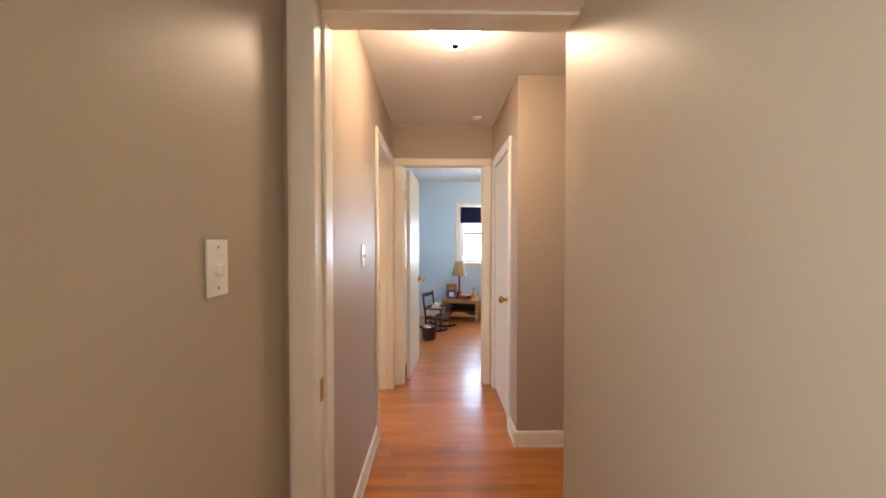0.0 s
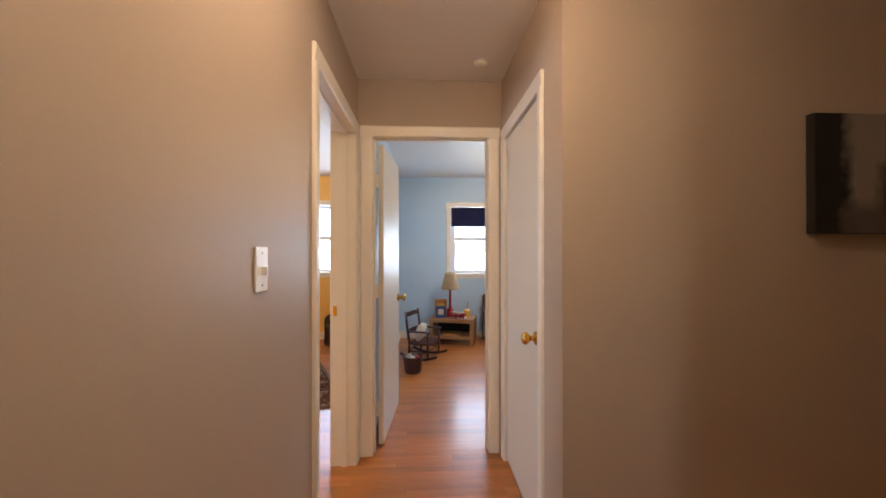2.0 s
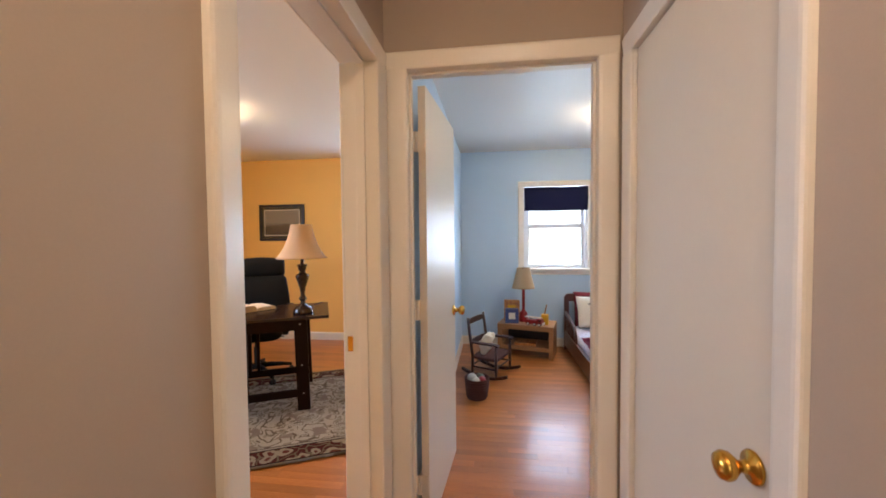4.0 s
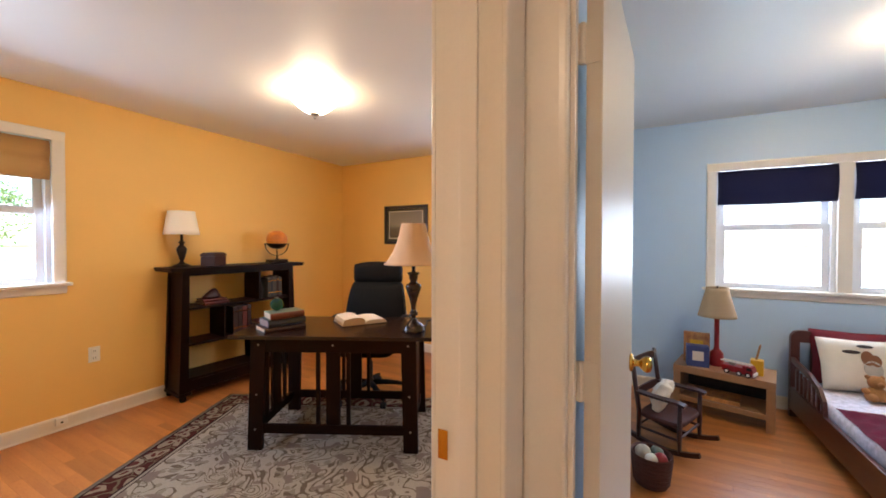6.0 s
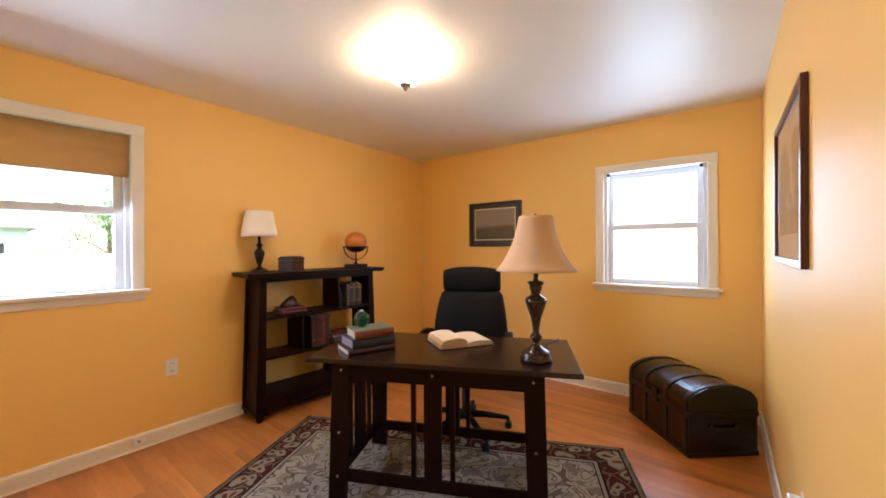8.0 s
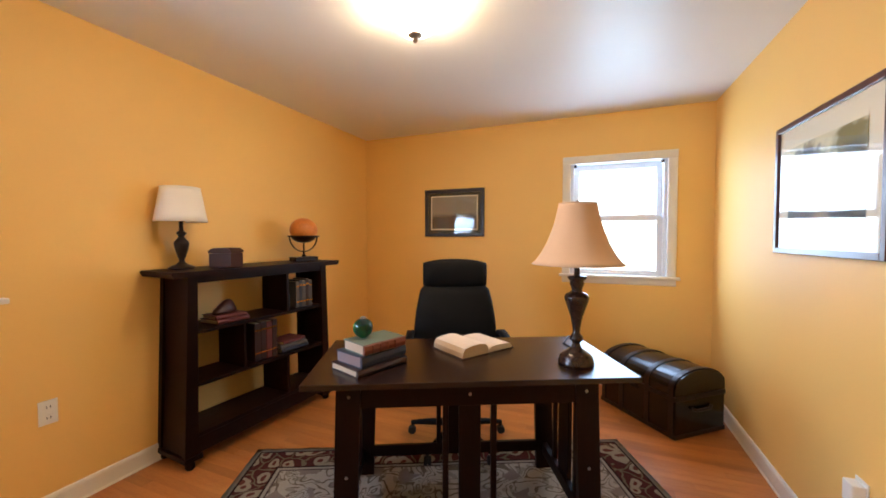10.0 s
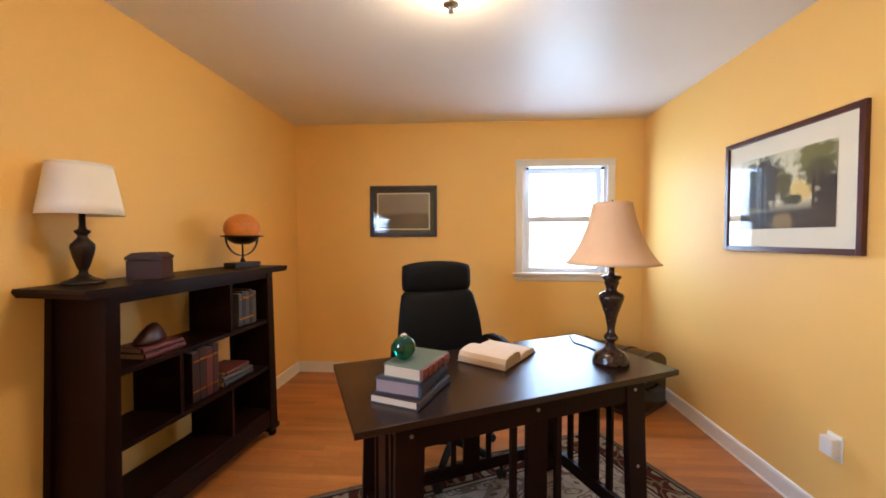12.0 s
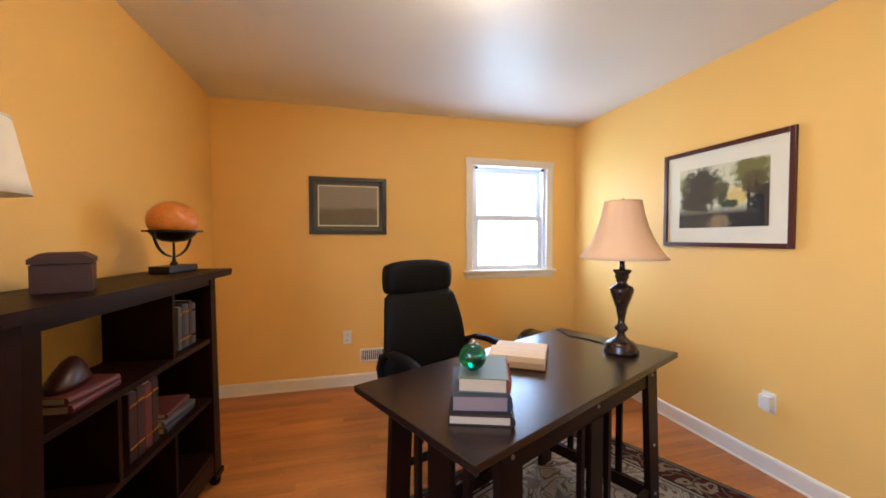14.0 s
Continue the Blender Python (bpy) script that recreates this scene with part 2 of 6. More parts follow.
def rug_material(hx, hy):
    """Wool pile: dark red border with pale scrolls, grey-beige field with leafy swirls."""
    m = bpy.data.materials.new("patterned_wool_rug")
    m.use_nodes = True
    nt = m.node_tree
    N, L = nt.nodes.new, nt.links.new
    b = nt.nodes["Principled BSDF"]
    b.inputs["Roughness"].default_value = 0.95
    b.inputs["Specular IOR Level"].default_value = 0.1
    tc = N("ShaderNodeTexCoord")
    sep = N("ShaderNodeSeparateXYZ")
    L(tc.outputs["Object"], sep.inputs[0])

    def maths(op, a, c=None, d=None):
        n = N("ShaderNodeMath")
        n.operation = op
        for i, v in enumerate((a, c, d)):
            if v is None:
                continue
            if isinstance(v, (int, float)):
                n.inputs[i].default_value = v
            else:
                L(v, n.inputs[i])
        return n.outputs[0]
    dx = maths("SUBTRACT", hx, maths("ABSOLUTE", sep.outputs[0]))
    dy = maths("SUBTRACT", hy, maths("ABSOLUTE", sep.outputs[1]))
    d = maths("MINIMUM", dx, dy)
    warp = N("ShaderNodeTexNoise")
    warp.inputs["Scale"].default_value = 5.0
    warp.inputs["Detail"].default_value = 2
    L(tc.outputs["Object"], warp.inputs["Vector"])
    add = N("ShaderNodeVectorMath")
    add.operation = "MULTIPLY_ADD"
    add.inputs[1].default_value = (0.22, 0.22, 0)
    L(warp.outputs["Color"], add.inputs[0])
    L(tc.outputs["Object"], add.inputs[2])

    def voronoi(scale, feature, source):
        v = N("ShaderNodeTexVoronoi")
        v.voronoi_dimensions = "2D"
        v.feature = feature
        v.inputs["Scale"].default_value = scale
        L(source, v.inputs["Vector"])
        return v.outputs["Distance"]
    scroll = voronoi(5.5, "DISTANCE_TO_EDGE", add.outputs[0])
    petal = voronoi(11.0, "F1", add.outputs[0])
    curl = N("ShaderNodeTexNoise")
    curl.inputs["Scale"].default_value = 5.5
    curl.inputs["Detail"].default_value = 0.6
    curl.inputs["Distortion"].default_value = 1.6
    L(tc.outputs["Object"], curl.inputs["Vector"])
    wave = maths("FRACT", maths("MULTIPLY", curl.outputs["Fac"], 7.0))
    line = maths("LESS_THAN", wave, 0.26)
    leaf = maths("LESS_THAN", petal, 0.24)
    heart = maths("GREATER_THAN", scroll, 0.33)
    flower = voronoi(8.5, "F1", add.outputs[0])
    ring = maths("LESS_THAN", flower, 0.36)
    eye = maths("LESS_THAN", flower, 0.15)
    vine = maths("LESS_THAN", voronoi(8.5, "DISTANCE_TO_EDGE", add.outputs[0]), 0.045)

    def mix(f, a, c):
        n = N("ShaderNodeMix")
        n.data_type = "RGBA"
        L(f, n.inputs["Factor"])
        for key, v in ((6, a), (7, c)):
            if isinstance(v, tuple):
                n.inputs[key].default_value = (*v, 1)
            else:
                L(v, n.inputs[key])
        return n.outputs[2]
    field = mix(leaf, srgb("D2C4AE"), srgb("B4A58F"))
    field = mix(line, field, srgb("8A7864"))
    field = mix(heart, field, srgb("A69282"))
    border = mix(vine, srgb("63332C"), srgb("8C7A5E"))
    border = mix(ring, border, srgb("B8A488"))
    border = mix(eye, border, srgb("7A4438"))

    def band(lo, hi):
        return maths("MULTIPLY", maths("GREATER_THAN", d, lo), maths("LESS_THAN", d, hi))
    col = mix(band(0.035, 0.19), field, border)
    col = mix(band(-1, 0.035), col, srgb("A0907A"))
    col = mix(band(0.030, 0.042), col, srgb("3E2622"))
    col = mix(band(0.185, 0.197), col, srgb("3E2622"))
    col = mix(band(0.197, 0.215), col, srgb("C0B29C"))
    col = mix(band(0.215, 0.224), col, srgb("5F4A44"))
    pile = N("ShaderNodeTexNoise")
    pile.inputs["Scale"].default_value = 260
    L(tc.outputs["Object"], pile.inputs["Vector"])
    worn = N("ShaderNodeHueSaturation")
    L(maths("MULTIPLY_ADD", pile.outputs["Fac"], 0.5, 0.72), worn.inputs["Value"])
    L(col, worn.inputs["Color"])
    L(worn.outputs["Color"], b.inputs["Base Color"])
    bp = N("ShaderNodeBump")
    bp.inputs["Distance"].default_value = 0.004
    L(pile.outputs["Fac"], bp.inputs["Height"])
    L(bp.outputs["Normal"], b.inputs["Normal"])
    return m


def picture_material(name, sky, ground, horizon, blots, grain=30.0):
    """A flat printed picture in local (x, z): a sky that fades to the ground, and soft-edged dark masses (x, z, rx, rz, colour)."""
    m = bpy.data.materials.new(name)
    m.use_nodes = True
    nt = m.node_tree
    N, L = nt.nodes.new, nt.links.new
    b = nt.nodes["Principled BSDF"]
    b.inputs["Roughness"].default_value = 0.7
    tc = N("ShaderNodeTexCoord")
    no = N("ShaderNodeTexNoise")
    no.inputs["Scale"].default_value = grain
    no.inputs["Detail"].default_value = 6
    L(tc.outputs["Object"], no.inputs["Vector"])
    sep = N("ShaderNodeSeparateXYZ")
    L(tc.outputs["Object"], sep.inputs[0])
    rng = N("ShaderNodeMapRange")
    rng.inputs["From Min"].default_value, rng.inputs["From Max"].default_value = horizon - 0.03, horizon + 0.03
    L(sep.outputs[2], rng.inputs["Value"])

    def mix(f, a, c):
        n = N("ShaderNodeMix")
        n.data_type = "RGBA"
        L(f, n.inputs["Factor"])
        for key, v in ((6, a), (7, c)):
            if isinstance(v, tuple):
                n.inputs[key].default_value = (*v, 1)
            else:
                L(v, n.inputs[key])
        return n.outputs[2]
    col = mix(rng.outputs["Result"], ground, sky)
    for x, z, rx, rz, c in blots:
        sub = N("ShaderNodeVectorMath")
        sub.operation = "SUBTRACT"
        sub.inputs[1].default_value = (x, 0, z)
        L(tc.outputs["Object"], sub.inputs[0])
        mul = N("ShaderNodeVectorMath")
        mul.operation = "MULTIPLY"
        mul.inputs[1].default_value = (1 / rx, 0, 1 / rz)
        L(sub.outputs[0], mul.inputs[0])
        ln = N("ShaderNodeVectorMath")
        ln.operation = "LENGTH"
        L(mul.outputs[0], ln.inputs[0])
        wob = N("ShaderNodeMath")
        wob.operation = "MULTIPLY_ADD"
        wob.inputs[1].default_value = 1.5
        L(no.outputs["Fac"], wob.inputs[0])
        L(ln.outputs["Value"], wob.inputs[2])
        edge = N("ShaderNodeMapRange")
        edge.inputs["From Min"].default_value, edge.inputs["From Max"].default_value = 1.52, 1.98
        edge.inputs["To Min"].default_value, edge.inputs["To Max"].default_value = 1, 0
        L(wob.outputs[0], edge.inputs["Value"])
        col = mix(edge.outputs["Result"], col, c)
    L(col, b.inputs["Base Color"])
    return m


# ---- building helpers ----
def box(bm, x0, x1, y0, y1, z0, z1, bevel=0.0):
    made = bmesh.ops.create_cube(bm, size=1.0)["verts"]
    for v in made:
        v.co = Vector(((x0 + x1) / 2 + v.co.x * (x1 - x0), (y0 + y1) / 2 + v.co.y * (y1 - y0), (z0 + z1) / 2 + v.co.z * (z1 - z0)))
    if bevel:
        edges = {e for v in made for e in v.link_edges}
        bmesh.ops.bevel(bm, geom=list(edges), offset=bevel, segments=2, affect="EDGES", profile=0.6)
    return bm


def boxes(rows, bevel=0.0):
    bm = bmesh.new()
    for r in rows:
        box(bm, *r, bevel=bevel)
    return bm


def link(name, bm, mat, smooth=False):
    me = bpy.data.meshes.new(name)
    bm.normal_update()
    bm.to_mesh(me)
    bm.free()
    if smooth:
        me.shade_smooth()
    me.materials.append(mat)
    return new(name, me)


def part(name, bm, mat, parent, label="", smooth=False):
    ob = link(name, bm, mat, smooth)
    ob.parent = parent
    if label:
        tagged(ob, label)
    return ob


def thing(name, m, label, category, group="", kind=""):
    ob = new(name)
    ob.empty_display_size = 0.1
    ob.matrix_world = m
    return tagged(ob, label, category, group, kind)


def structure(name, bm, mat, label, category):
    return tagged(link(name, bm, mat), label, category, kind="structure")


def lathe(rows, segs=24, bm=None, centre=(0, 0, 0), axis="z"):
    """A turned body from (radius, height) rows."""
    bm = bm or bmesh.new()
    rings = []
    c = Vector(centre)
    for r, h in rows:
        ring = []
        for i in range(segs):
            a = 2 * math.pi * i / segs
            p = Vector((r * math.cos(a), r * math.sin(a), h))
            if axis == "x":
                p = Vector((p.z, p.x, p.y))
            elif axis == "y":
                p = Vector((p.x, p.z, p.y))
            ring.append(bm.verts.new(c + p))
        rings.append(ring)
    for a, b in zip(rings, rings[1:]):
        for i in range(segs):
            j = (i + 1) % segs
            bm.faces.new((a[i], a[j], b[j], b[i]))
    for ring in (rings[0], rings[-1]):
        try:
            bm.faces.new(ring)
        except ValueError:
            pass
    bmesh.ops.recalc_face_normals(bm, faces=bm.faces)
    return bm


def tube(points, r, bm=None, segs=8, taper=None):
    """A round bar along a line of points."""
    bm = bm or bmesh.new()
    pts = [Vector(p) for p in points]
    rings = []
    for i, p in enumerate(pts):
        d = (pts[min(i + 1, len(pts) - 1)] - pts[max(i - 1, 0)]).normalized()
        side = d.cross(Vector((0, 0, 1)) if abs(d.z) < 0.9 else Vector((1, 0, 0))).normalized()
        up = side.cross(d)
        rr = r if taper is None else r * taper[i]
        rings.append([bm.verts.new(p + rr * (math.cos(2 * math.pi * k / segs) * side + math.sin(2 * math.pi * k / segs) * up)) for k in range(segs)])
    for a, b in zip(rings, rings[1:]):
        for k in range(segs):
            j = (k + 1) % segs
            bm.faces.new((a[k], a[j], b[j], b[k]))
    bm.faces.new(rings[0])
    bm.faces.new(list(reversed(rings[-1])))
    bmesh.ops.recalc_face_normals(bm, faces=bm.faces)
    return bm


def prism(outline, depth, place):
    """A flat outline (u, v) given thickness; place(u, v, w) gives the point."""
    bm = bmesh.new()
    a = [bm.verts.new(place(u, v, 0)) for u, v in outline]
    b = [bm.verts.new(place(u, v, depth)) for u, v in outline]
    bm.faces.new(a)
    bm.faces.new(list(reversed(b)))
    for i in range(len(a)):
        j = (i + 1) % len(a)
        bm.faces.new((a[i], b[i], b[j], a[j]))
    bmesh.ops.recalc_face_normals(bm, faces=bm.faces)
    return bm


def pierced(u0, u1, w0, w1, holes, top, spot):
    """One closed wall slab with rectangular holes (u0, u1, z0, z1) right through it."""
    us = sorted({u0, u1, *[h[0] for h in holes], *[h[1] for h in holes]})
    zs = sorted({0.0, top, *[max(0.0, h[2]) for h in holes], *[h[3] for h in holes]})
    bm = bmesh.new()
    made = {}

    def v(u, w, z):
        if (u, w, z) not in made:
            made[u, w, z] = bm.verts.new(spot(u, w, z))
        return made[u, w, z]

    def solid(i, k):
        if not (0 <= i < len(us) - 1 and 0 <= k < len(zs) - 1):
            return False
        cu, cz = (us[i] + us[i + 1]) / 2, (zs[k] + zs[k + 1]) / 2
        return not any(h[0] < cu < h[1] and h[2] < cz < h[3] for h in holes)
    for i in range(len(us) - 1):
        for k in range(len(zs) - 1):
            if not solid(i, k):
                continue
            a, b, lo, hi = us[i], us[i + 1], zs[k], zs[k + 1]
            for w in (w0, w1):
                bm.faces.new((v(a, w, lo), v(b, w, lo), v(b, w, hi), v(a, w, hi)))
            if not solid(i - 1, k):
                bm.faces.new((v(a, w0, lo), v(a, w1, lo), v(a, w1, hi), v(a, w0, hi)))
            if not solid(i + 1, k):
                bm.faces.new((v(b, w0, lo), v(b, w1, lo), v(b, w1, hi), v(b, w0, hi)))
            if not solid(i, k - 1):
                bm.faces.new((v(a, w0, lo), v(b, w0, lo), v(b, w1, lo), v(a, w1, lo)))
            if not solid(i, k + 1):
                bm.faces.new((v(a, w0, hi), v(b, w0, hi), v(b, w1, hi), v(a, w1, hi)))
    bmesh.ops.recalc_face_normals(bm, faces=bm.faces)
    return bm


def wall_along_x(x0, x1, y0, y1, holes=(), top=2.44):
    return pierced(x0, x1, y0, y1, holes, top, lambda u, w, z: (u, w, z))


def wall_along_y(x0, x1, y0, y1, holes=(), top=2.44):
    return pierced(y0, y1, x0, x1, holes, top, lambda u, w, z: (w, u, z))


# ---- structure ----
XL, XR, YB = -3.467, -0.14, 3.21          # office: side wall, partition, back wall
WIN_B = (-1.25, -0.47, 1.00, 2.005)       # office, back wall
WIN_S = (-1.03, 0.275, 1.07, 2.085)       # office, side wall (along y)
WIN_BL = (0.835, 2.461, 0.975, 1.985)     # blue room, back wall
DOOR_O = (-0.912, -0.110, 0.0, 2.060)      # office door, in the hall's side wall (along y)
DOOR_B = (0.097, 0.850, 0.0, 2.065)         # blue room's door, in the hall's end wall
DOOR_C = (-0.79, -0.11, 0.0, 2.035)       # closet door (along y)
DOOR_E = (0.05, 0.865, 0.0, 2.085)        # cased opening at the hall's start
FILL_HOLE_E = (-4.45, -3.85, 0.90, 2.05)          # unseen opening, added behind the start of the walk for fill light


def hole(d, m=0.015):
    return (d[0] - m, d[1] + m, d[2] - (m if d[2] > 0 else 0), d[3] + m)


structure("wall_office_back", wall_along_x(XL - 0.15, -0.07, YB, YB + 0.15, [hole(WIN_B)]), M_YELLOW, "yellow painted back wall of the office", "wall")
structure("wall_office_side", wall_along_y(XL - 0.15, XL, -1.6, YB, [hole(WIN_S)]), M_YELLOW, "yellow painted side wall with a window", "wall")
structure("wall_office_partition", wall_along_y(XR, -0.07, -1.6, YB, [hole(DOOR_O)]), M_YELLOW, "yellow painted wall with a doorway", "wall")
structure("wall_office_front", wall_along_x(XL - 0.15, -0.07, -1.75, -1.6), M_YELLOW, "yellow painted wall beside the door", "wall")
structure("wall_blue_back", wall_along_x(-0.07, 3.75, YB, YB + 0.15, [hole(WIN_BL)]), M_BLUE, "pale blue wall with a double window", "wall")
structure("wall_blue_partition", wall_along_y(-0.07, 0.05, 0.09, YB), M_BLUE, "pale blue painted side wall", "wall")
structure("wall_blue_far", wall_along_y(3.6, 3.75, 0.09, YB), M_BLUE, "pale blue painted far wall", "wall")
structure("wall_blue_front", wall_along_x(-0.07, 3.75, 0.045, 0.09, [hole(DOOR_B)]), M_BLUE, "pale blue wall with a doorway", "wall")
structure("wall_hall_end", wall_along_x(0.0, 1.06, 0.0, 0.045, [hole(DOOR_B)]), M_TAUPE, "taupe wall round the blue room's doorway", "wall")
structure("wall_hall_office", wall_along_y(-0.07, 0.0, -2.19, 0.045, [hole(DOOR_O)]), M_TAUPE, "taupe hall wall with a doorway", "wall")
structure("wall_hall_closet", wall_along_y(0.94, 1.06, -0.96, 0.0, [hole(DOOR_C)]), M_TAUPE, "taupe hall wall with a closet door", "wall")
structure("wall_hall_jog", wall_along_x(0.94, 3.1, -1.07, -0.96), M_TAUPE, "taupe wall where the hall widens", "wall")
structure("wall_hall_far", wall_along_y(3.1, 3.2, -2.19, -0.96), M_TAUPE, "taupe end wall of the side passage", "wall")
structure("wall_doorway", wall_along_x(-0.07, 3.2, -2.37, -2.19, [hole(DOOR_E)]), M_OLIVE, "beige wall with a cased opening", "wall")
structure("wall_entry_side", wall_along_y(-0.16, -0.045, -4.6, -2.37, [FILL_HOLE_E]), M_OLIVE, "olive beige wall with a light switch", "wall")
structure("wall_entry_other", wall_along_y(0.863, 1.0, -4.6, -2.187), M_OLIVE, "olive beige plain wall", "wall")
structure("wall_entry_end", wall_along_x(-0.16, 1.0, -4.75, -4.6), M_OLIVE, "olive beige wall", "wall")
structure("ceiling", boxes([(XL - 0.15, 3.75, -4.75, YB + 0.15, 2.44, 2.56)]), M_CEIL, "white painted flat ceiling", "ceiling")


# ---- trim ----
PROFILE = [(0, 0), (0, 0.007), (0.003, 0.010), (0.012, 0.0125), (0.026, 0.0145), (0.042, 0.0165), (0.056, 0.018), (0.064, 0.0175), (0.069, 0.014), (0.070, 0.009), (0.070, 0)]


def door_trim(name, along, face, out, d, label, width=0.07, both=True, wide=None):
    """Casing on one face of a wall: two legs and a head with a moulded profile. out: +1 or -1 along the wall's normal."""
    a, b, _, top = d
    wa, wb = wide or (width, width)
    k = width / 0.07
    ob = tagged(new(name), label, "door casing", kind="structure")

    def spot(u, w, z):
        return (u, face + out * w, z) if along == "x" else (face + out * w, u, z)
    part("leg", prism([(a - p * wa / 0.07, w) for p, w in PROFILE], 1, lambda u, w, h: spot(u, w, h * top)), M_TRIM, ob)
    if both:
        part("leg", prism([(b + p * wb / 0.07, w) for p, w in PROFILE], 1, lambda u, w, h: spot(u, w, h * top)), M_TRIM, ob)
    part("head", prism([(p * k, w) for p, w in PROFILE], 1, lambda p, w, h: spot(a - wa + h * (b - a + wa + (wb if both else 0)), w, top + p)), M_TRIM, ob)
    return ob


def door_lining(name, along, lo, hi, d, label, stop=0.5, other=None):
    """Jambs and head that line an opening from lo to hi across the wall, with a stop strip."""
    a, b, _, top = d
    ob = tagged(new(name), label, "door frame", kind="structure")
    mid = lo + (hi - lo) * stop

    def slab(u0, u1, w0, w1, z0, z1):
        return boxes([(u0, u1, w0, w1, z0, z1) if along == "x" else (w0, w1, u0, u1, z0, z1)], bevel=0.002)
    part("jamb", slab(a - 0.015, a, lo, hi, 0, top), M_TRIM, ob)
    part("jamb", slab(b, b + 0.015, lo, hi, 0, top), other or M_TRIM, ob)
    part("head", slab(a - 0.015, b + 0.015, lo, hi, top, top + 0.015), M_TRIM, ob)
    part("stop", slab(a, a + 0.011, mid, mid + 0.035, 0, top - 0.011), M_TRIM, ob)
    if not other:
        part("stop", slab(b - 0.011, b, mid, mid + 0.035, 0, top - 0.011), M_TRIM, ob)
    part("stop", slab(a, b, mid, mid + 0.035, top - 0.011, top), M_TRIM, ob)
    return ob


door_trim("trim_office_door", "y", 0.0, 1, DOOR_O, "white moulded casing round the office doorway", wide=(0.072, 0.094))
door_trim("trim_office_inside", "y", XR, -1, DOOR_O, "white moulded casing inside the office")
frame_office = door_lining("frame_office_door", "y", XR, 0.0, DOOR_O, "white jambs of the office doorway", 0.42)
door_trim("trim_blue_door", "x", 0.0, -1, DOOR_B, "white moulded casing round the bedroom doorway", wide=(0.084, 0.074))
door_trim("trim_blue_inside", "x", 0.09, 1, DOOR_B, "white moulded casing inside the bedroom", wide=(0.045, 0.07))
frame_blue = door_lining("frame_blue_door", "x", 0.0, 0.09, DOOR_B, "white jambs of the bedroom doorway", 0.33)
door_trim("trim_closet_door", "y", 0.94, -1, DOOR_C, "white moulded casing round the closet door")
door_lining("frame_closet_door", "y", 0.94, 1.06, DOOR_C, "white jambs of the closet door", 0.45)
door_trim("trim_entry", "x", -2.37, -1, DOOR_E, "white moulded casing of the hall opening", 0.08, False)
frame_entry = door_lining("frame_entry", "x", -2.37, -2.19, DOOR_E, "white jambs of the hall opening", 0.35, M_OLIVE)
part("strike_plate", boxes([(0.0505, 0.0525, -2.345, -2.315, 0.86, 0.93)], 0.001), M_BRASS, frame_entry, "brass strike plate")
part("strike_plate", boxes([(-0.132, -0.110, -0.1125, -0.1105, 0.925, 0.985)], 0.001), M_BRASS, frame_office, "brass strike plate")

BASE = [(0, 0), (0.018, 0), (0.018, 0.006), (0.013, 0.012), (0.013, 0.085), (0.009, 0.097), (0.004, 0.102), (0, 0.102)]


def baseboard(name, along, face, out, a, b):
    if along == "x":
        bm = prism(BASE, b - a, lambda w, z, l: (a + l, face + out * w, z))
    else:
        bm = prism(BASE, b - a, lambda w, z, l: (face + out * w, a + l, z))
    return tagged(link(name, bm, M_TRIM), "white painted baseboard with a moulded top", "baseboard", kind="structure")


baseboard("baseboard_1", "x", YB, -1, XL, XR)
baseboard("baseboard_2", "y", XL, 1, -1.6, YB)
baseboard("baseboard_3", "y", XR, -1, -0.03, YB)
baseboard("baseboard_4", "y", XR, -1, -1.6, -0.975)
baseboard("baseboard_5", "y", 0.0, 1, -2.19, -0.975)
baseboard("baseboard_6", "x", -1.07, -1, 0.922, 3.1)
baseboard("baseboard_7", "y", 0.94, -1, -1.088, -0.862)
baseboard("baseboard_8", "x", YB, -1, 0.05, 3.6)
baseboard("baseboard_9", "y", 0.05, 1, 0.09, YB)
baseboard("baseboard_10", "y", -0.045, 1, -4.6, -2.39)
baseboard("baseboard_11", "y", 0.863, -1, -4.6, -2.19)
baseboard("baseboard_12", "x", -2.19, 1, 0.95, 3.1)


# ---- windows and doors ----
def sash(parent, name, u0, u1, z0, z1, w):
    """A sash: stiles and rails in one frame, and its pane. w: how far it sits behind the wall's inner face."""
    s = 0.045
    fr = part(name, boxes([(u0, u0 + s, w, w + 0.03, z0, z1), (u1 - s, u1, w, w + 0.03, z0, z1), (u0 + s, u1 - s, w + 0.001, w + 0.029, z0, z0 + s), (u0 + s, u1 - s, w + 0.001, w + 0.029, z1 - s, z1)], 0.002), M_VINYL, parent)
    pane = part("pane", boxes([(u0 + s - 0.004, u1 - s + 0.004, w + 0.013, w + 0.017, z0 + s - 0.004, z1 - s + 0.004)]), M_GLASS, fr)
    pane.visible_shadow = False
    return fr


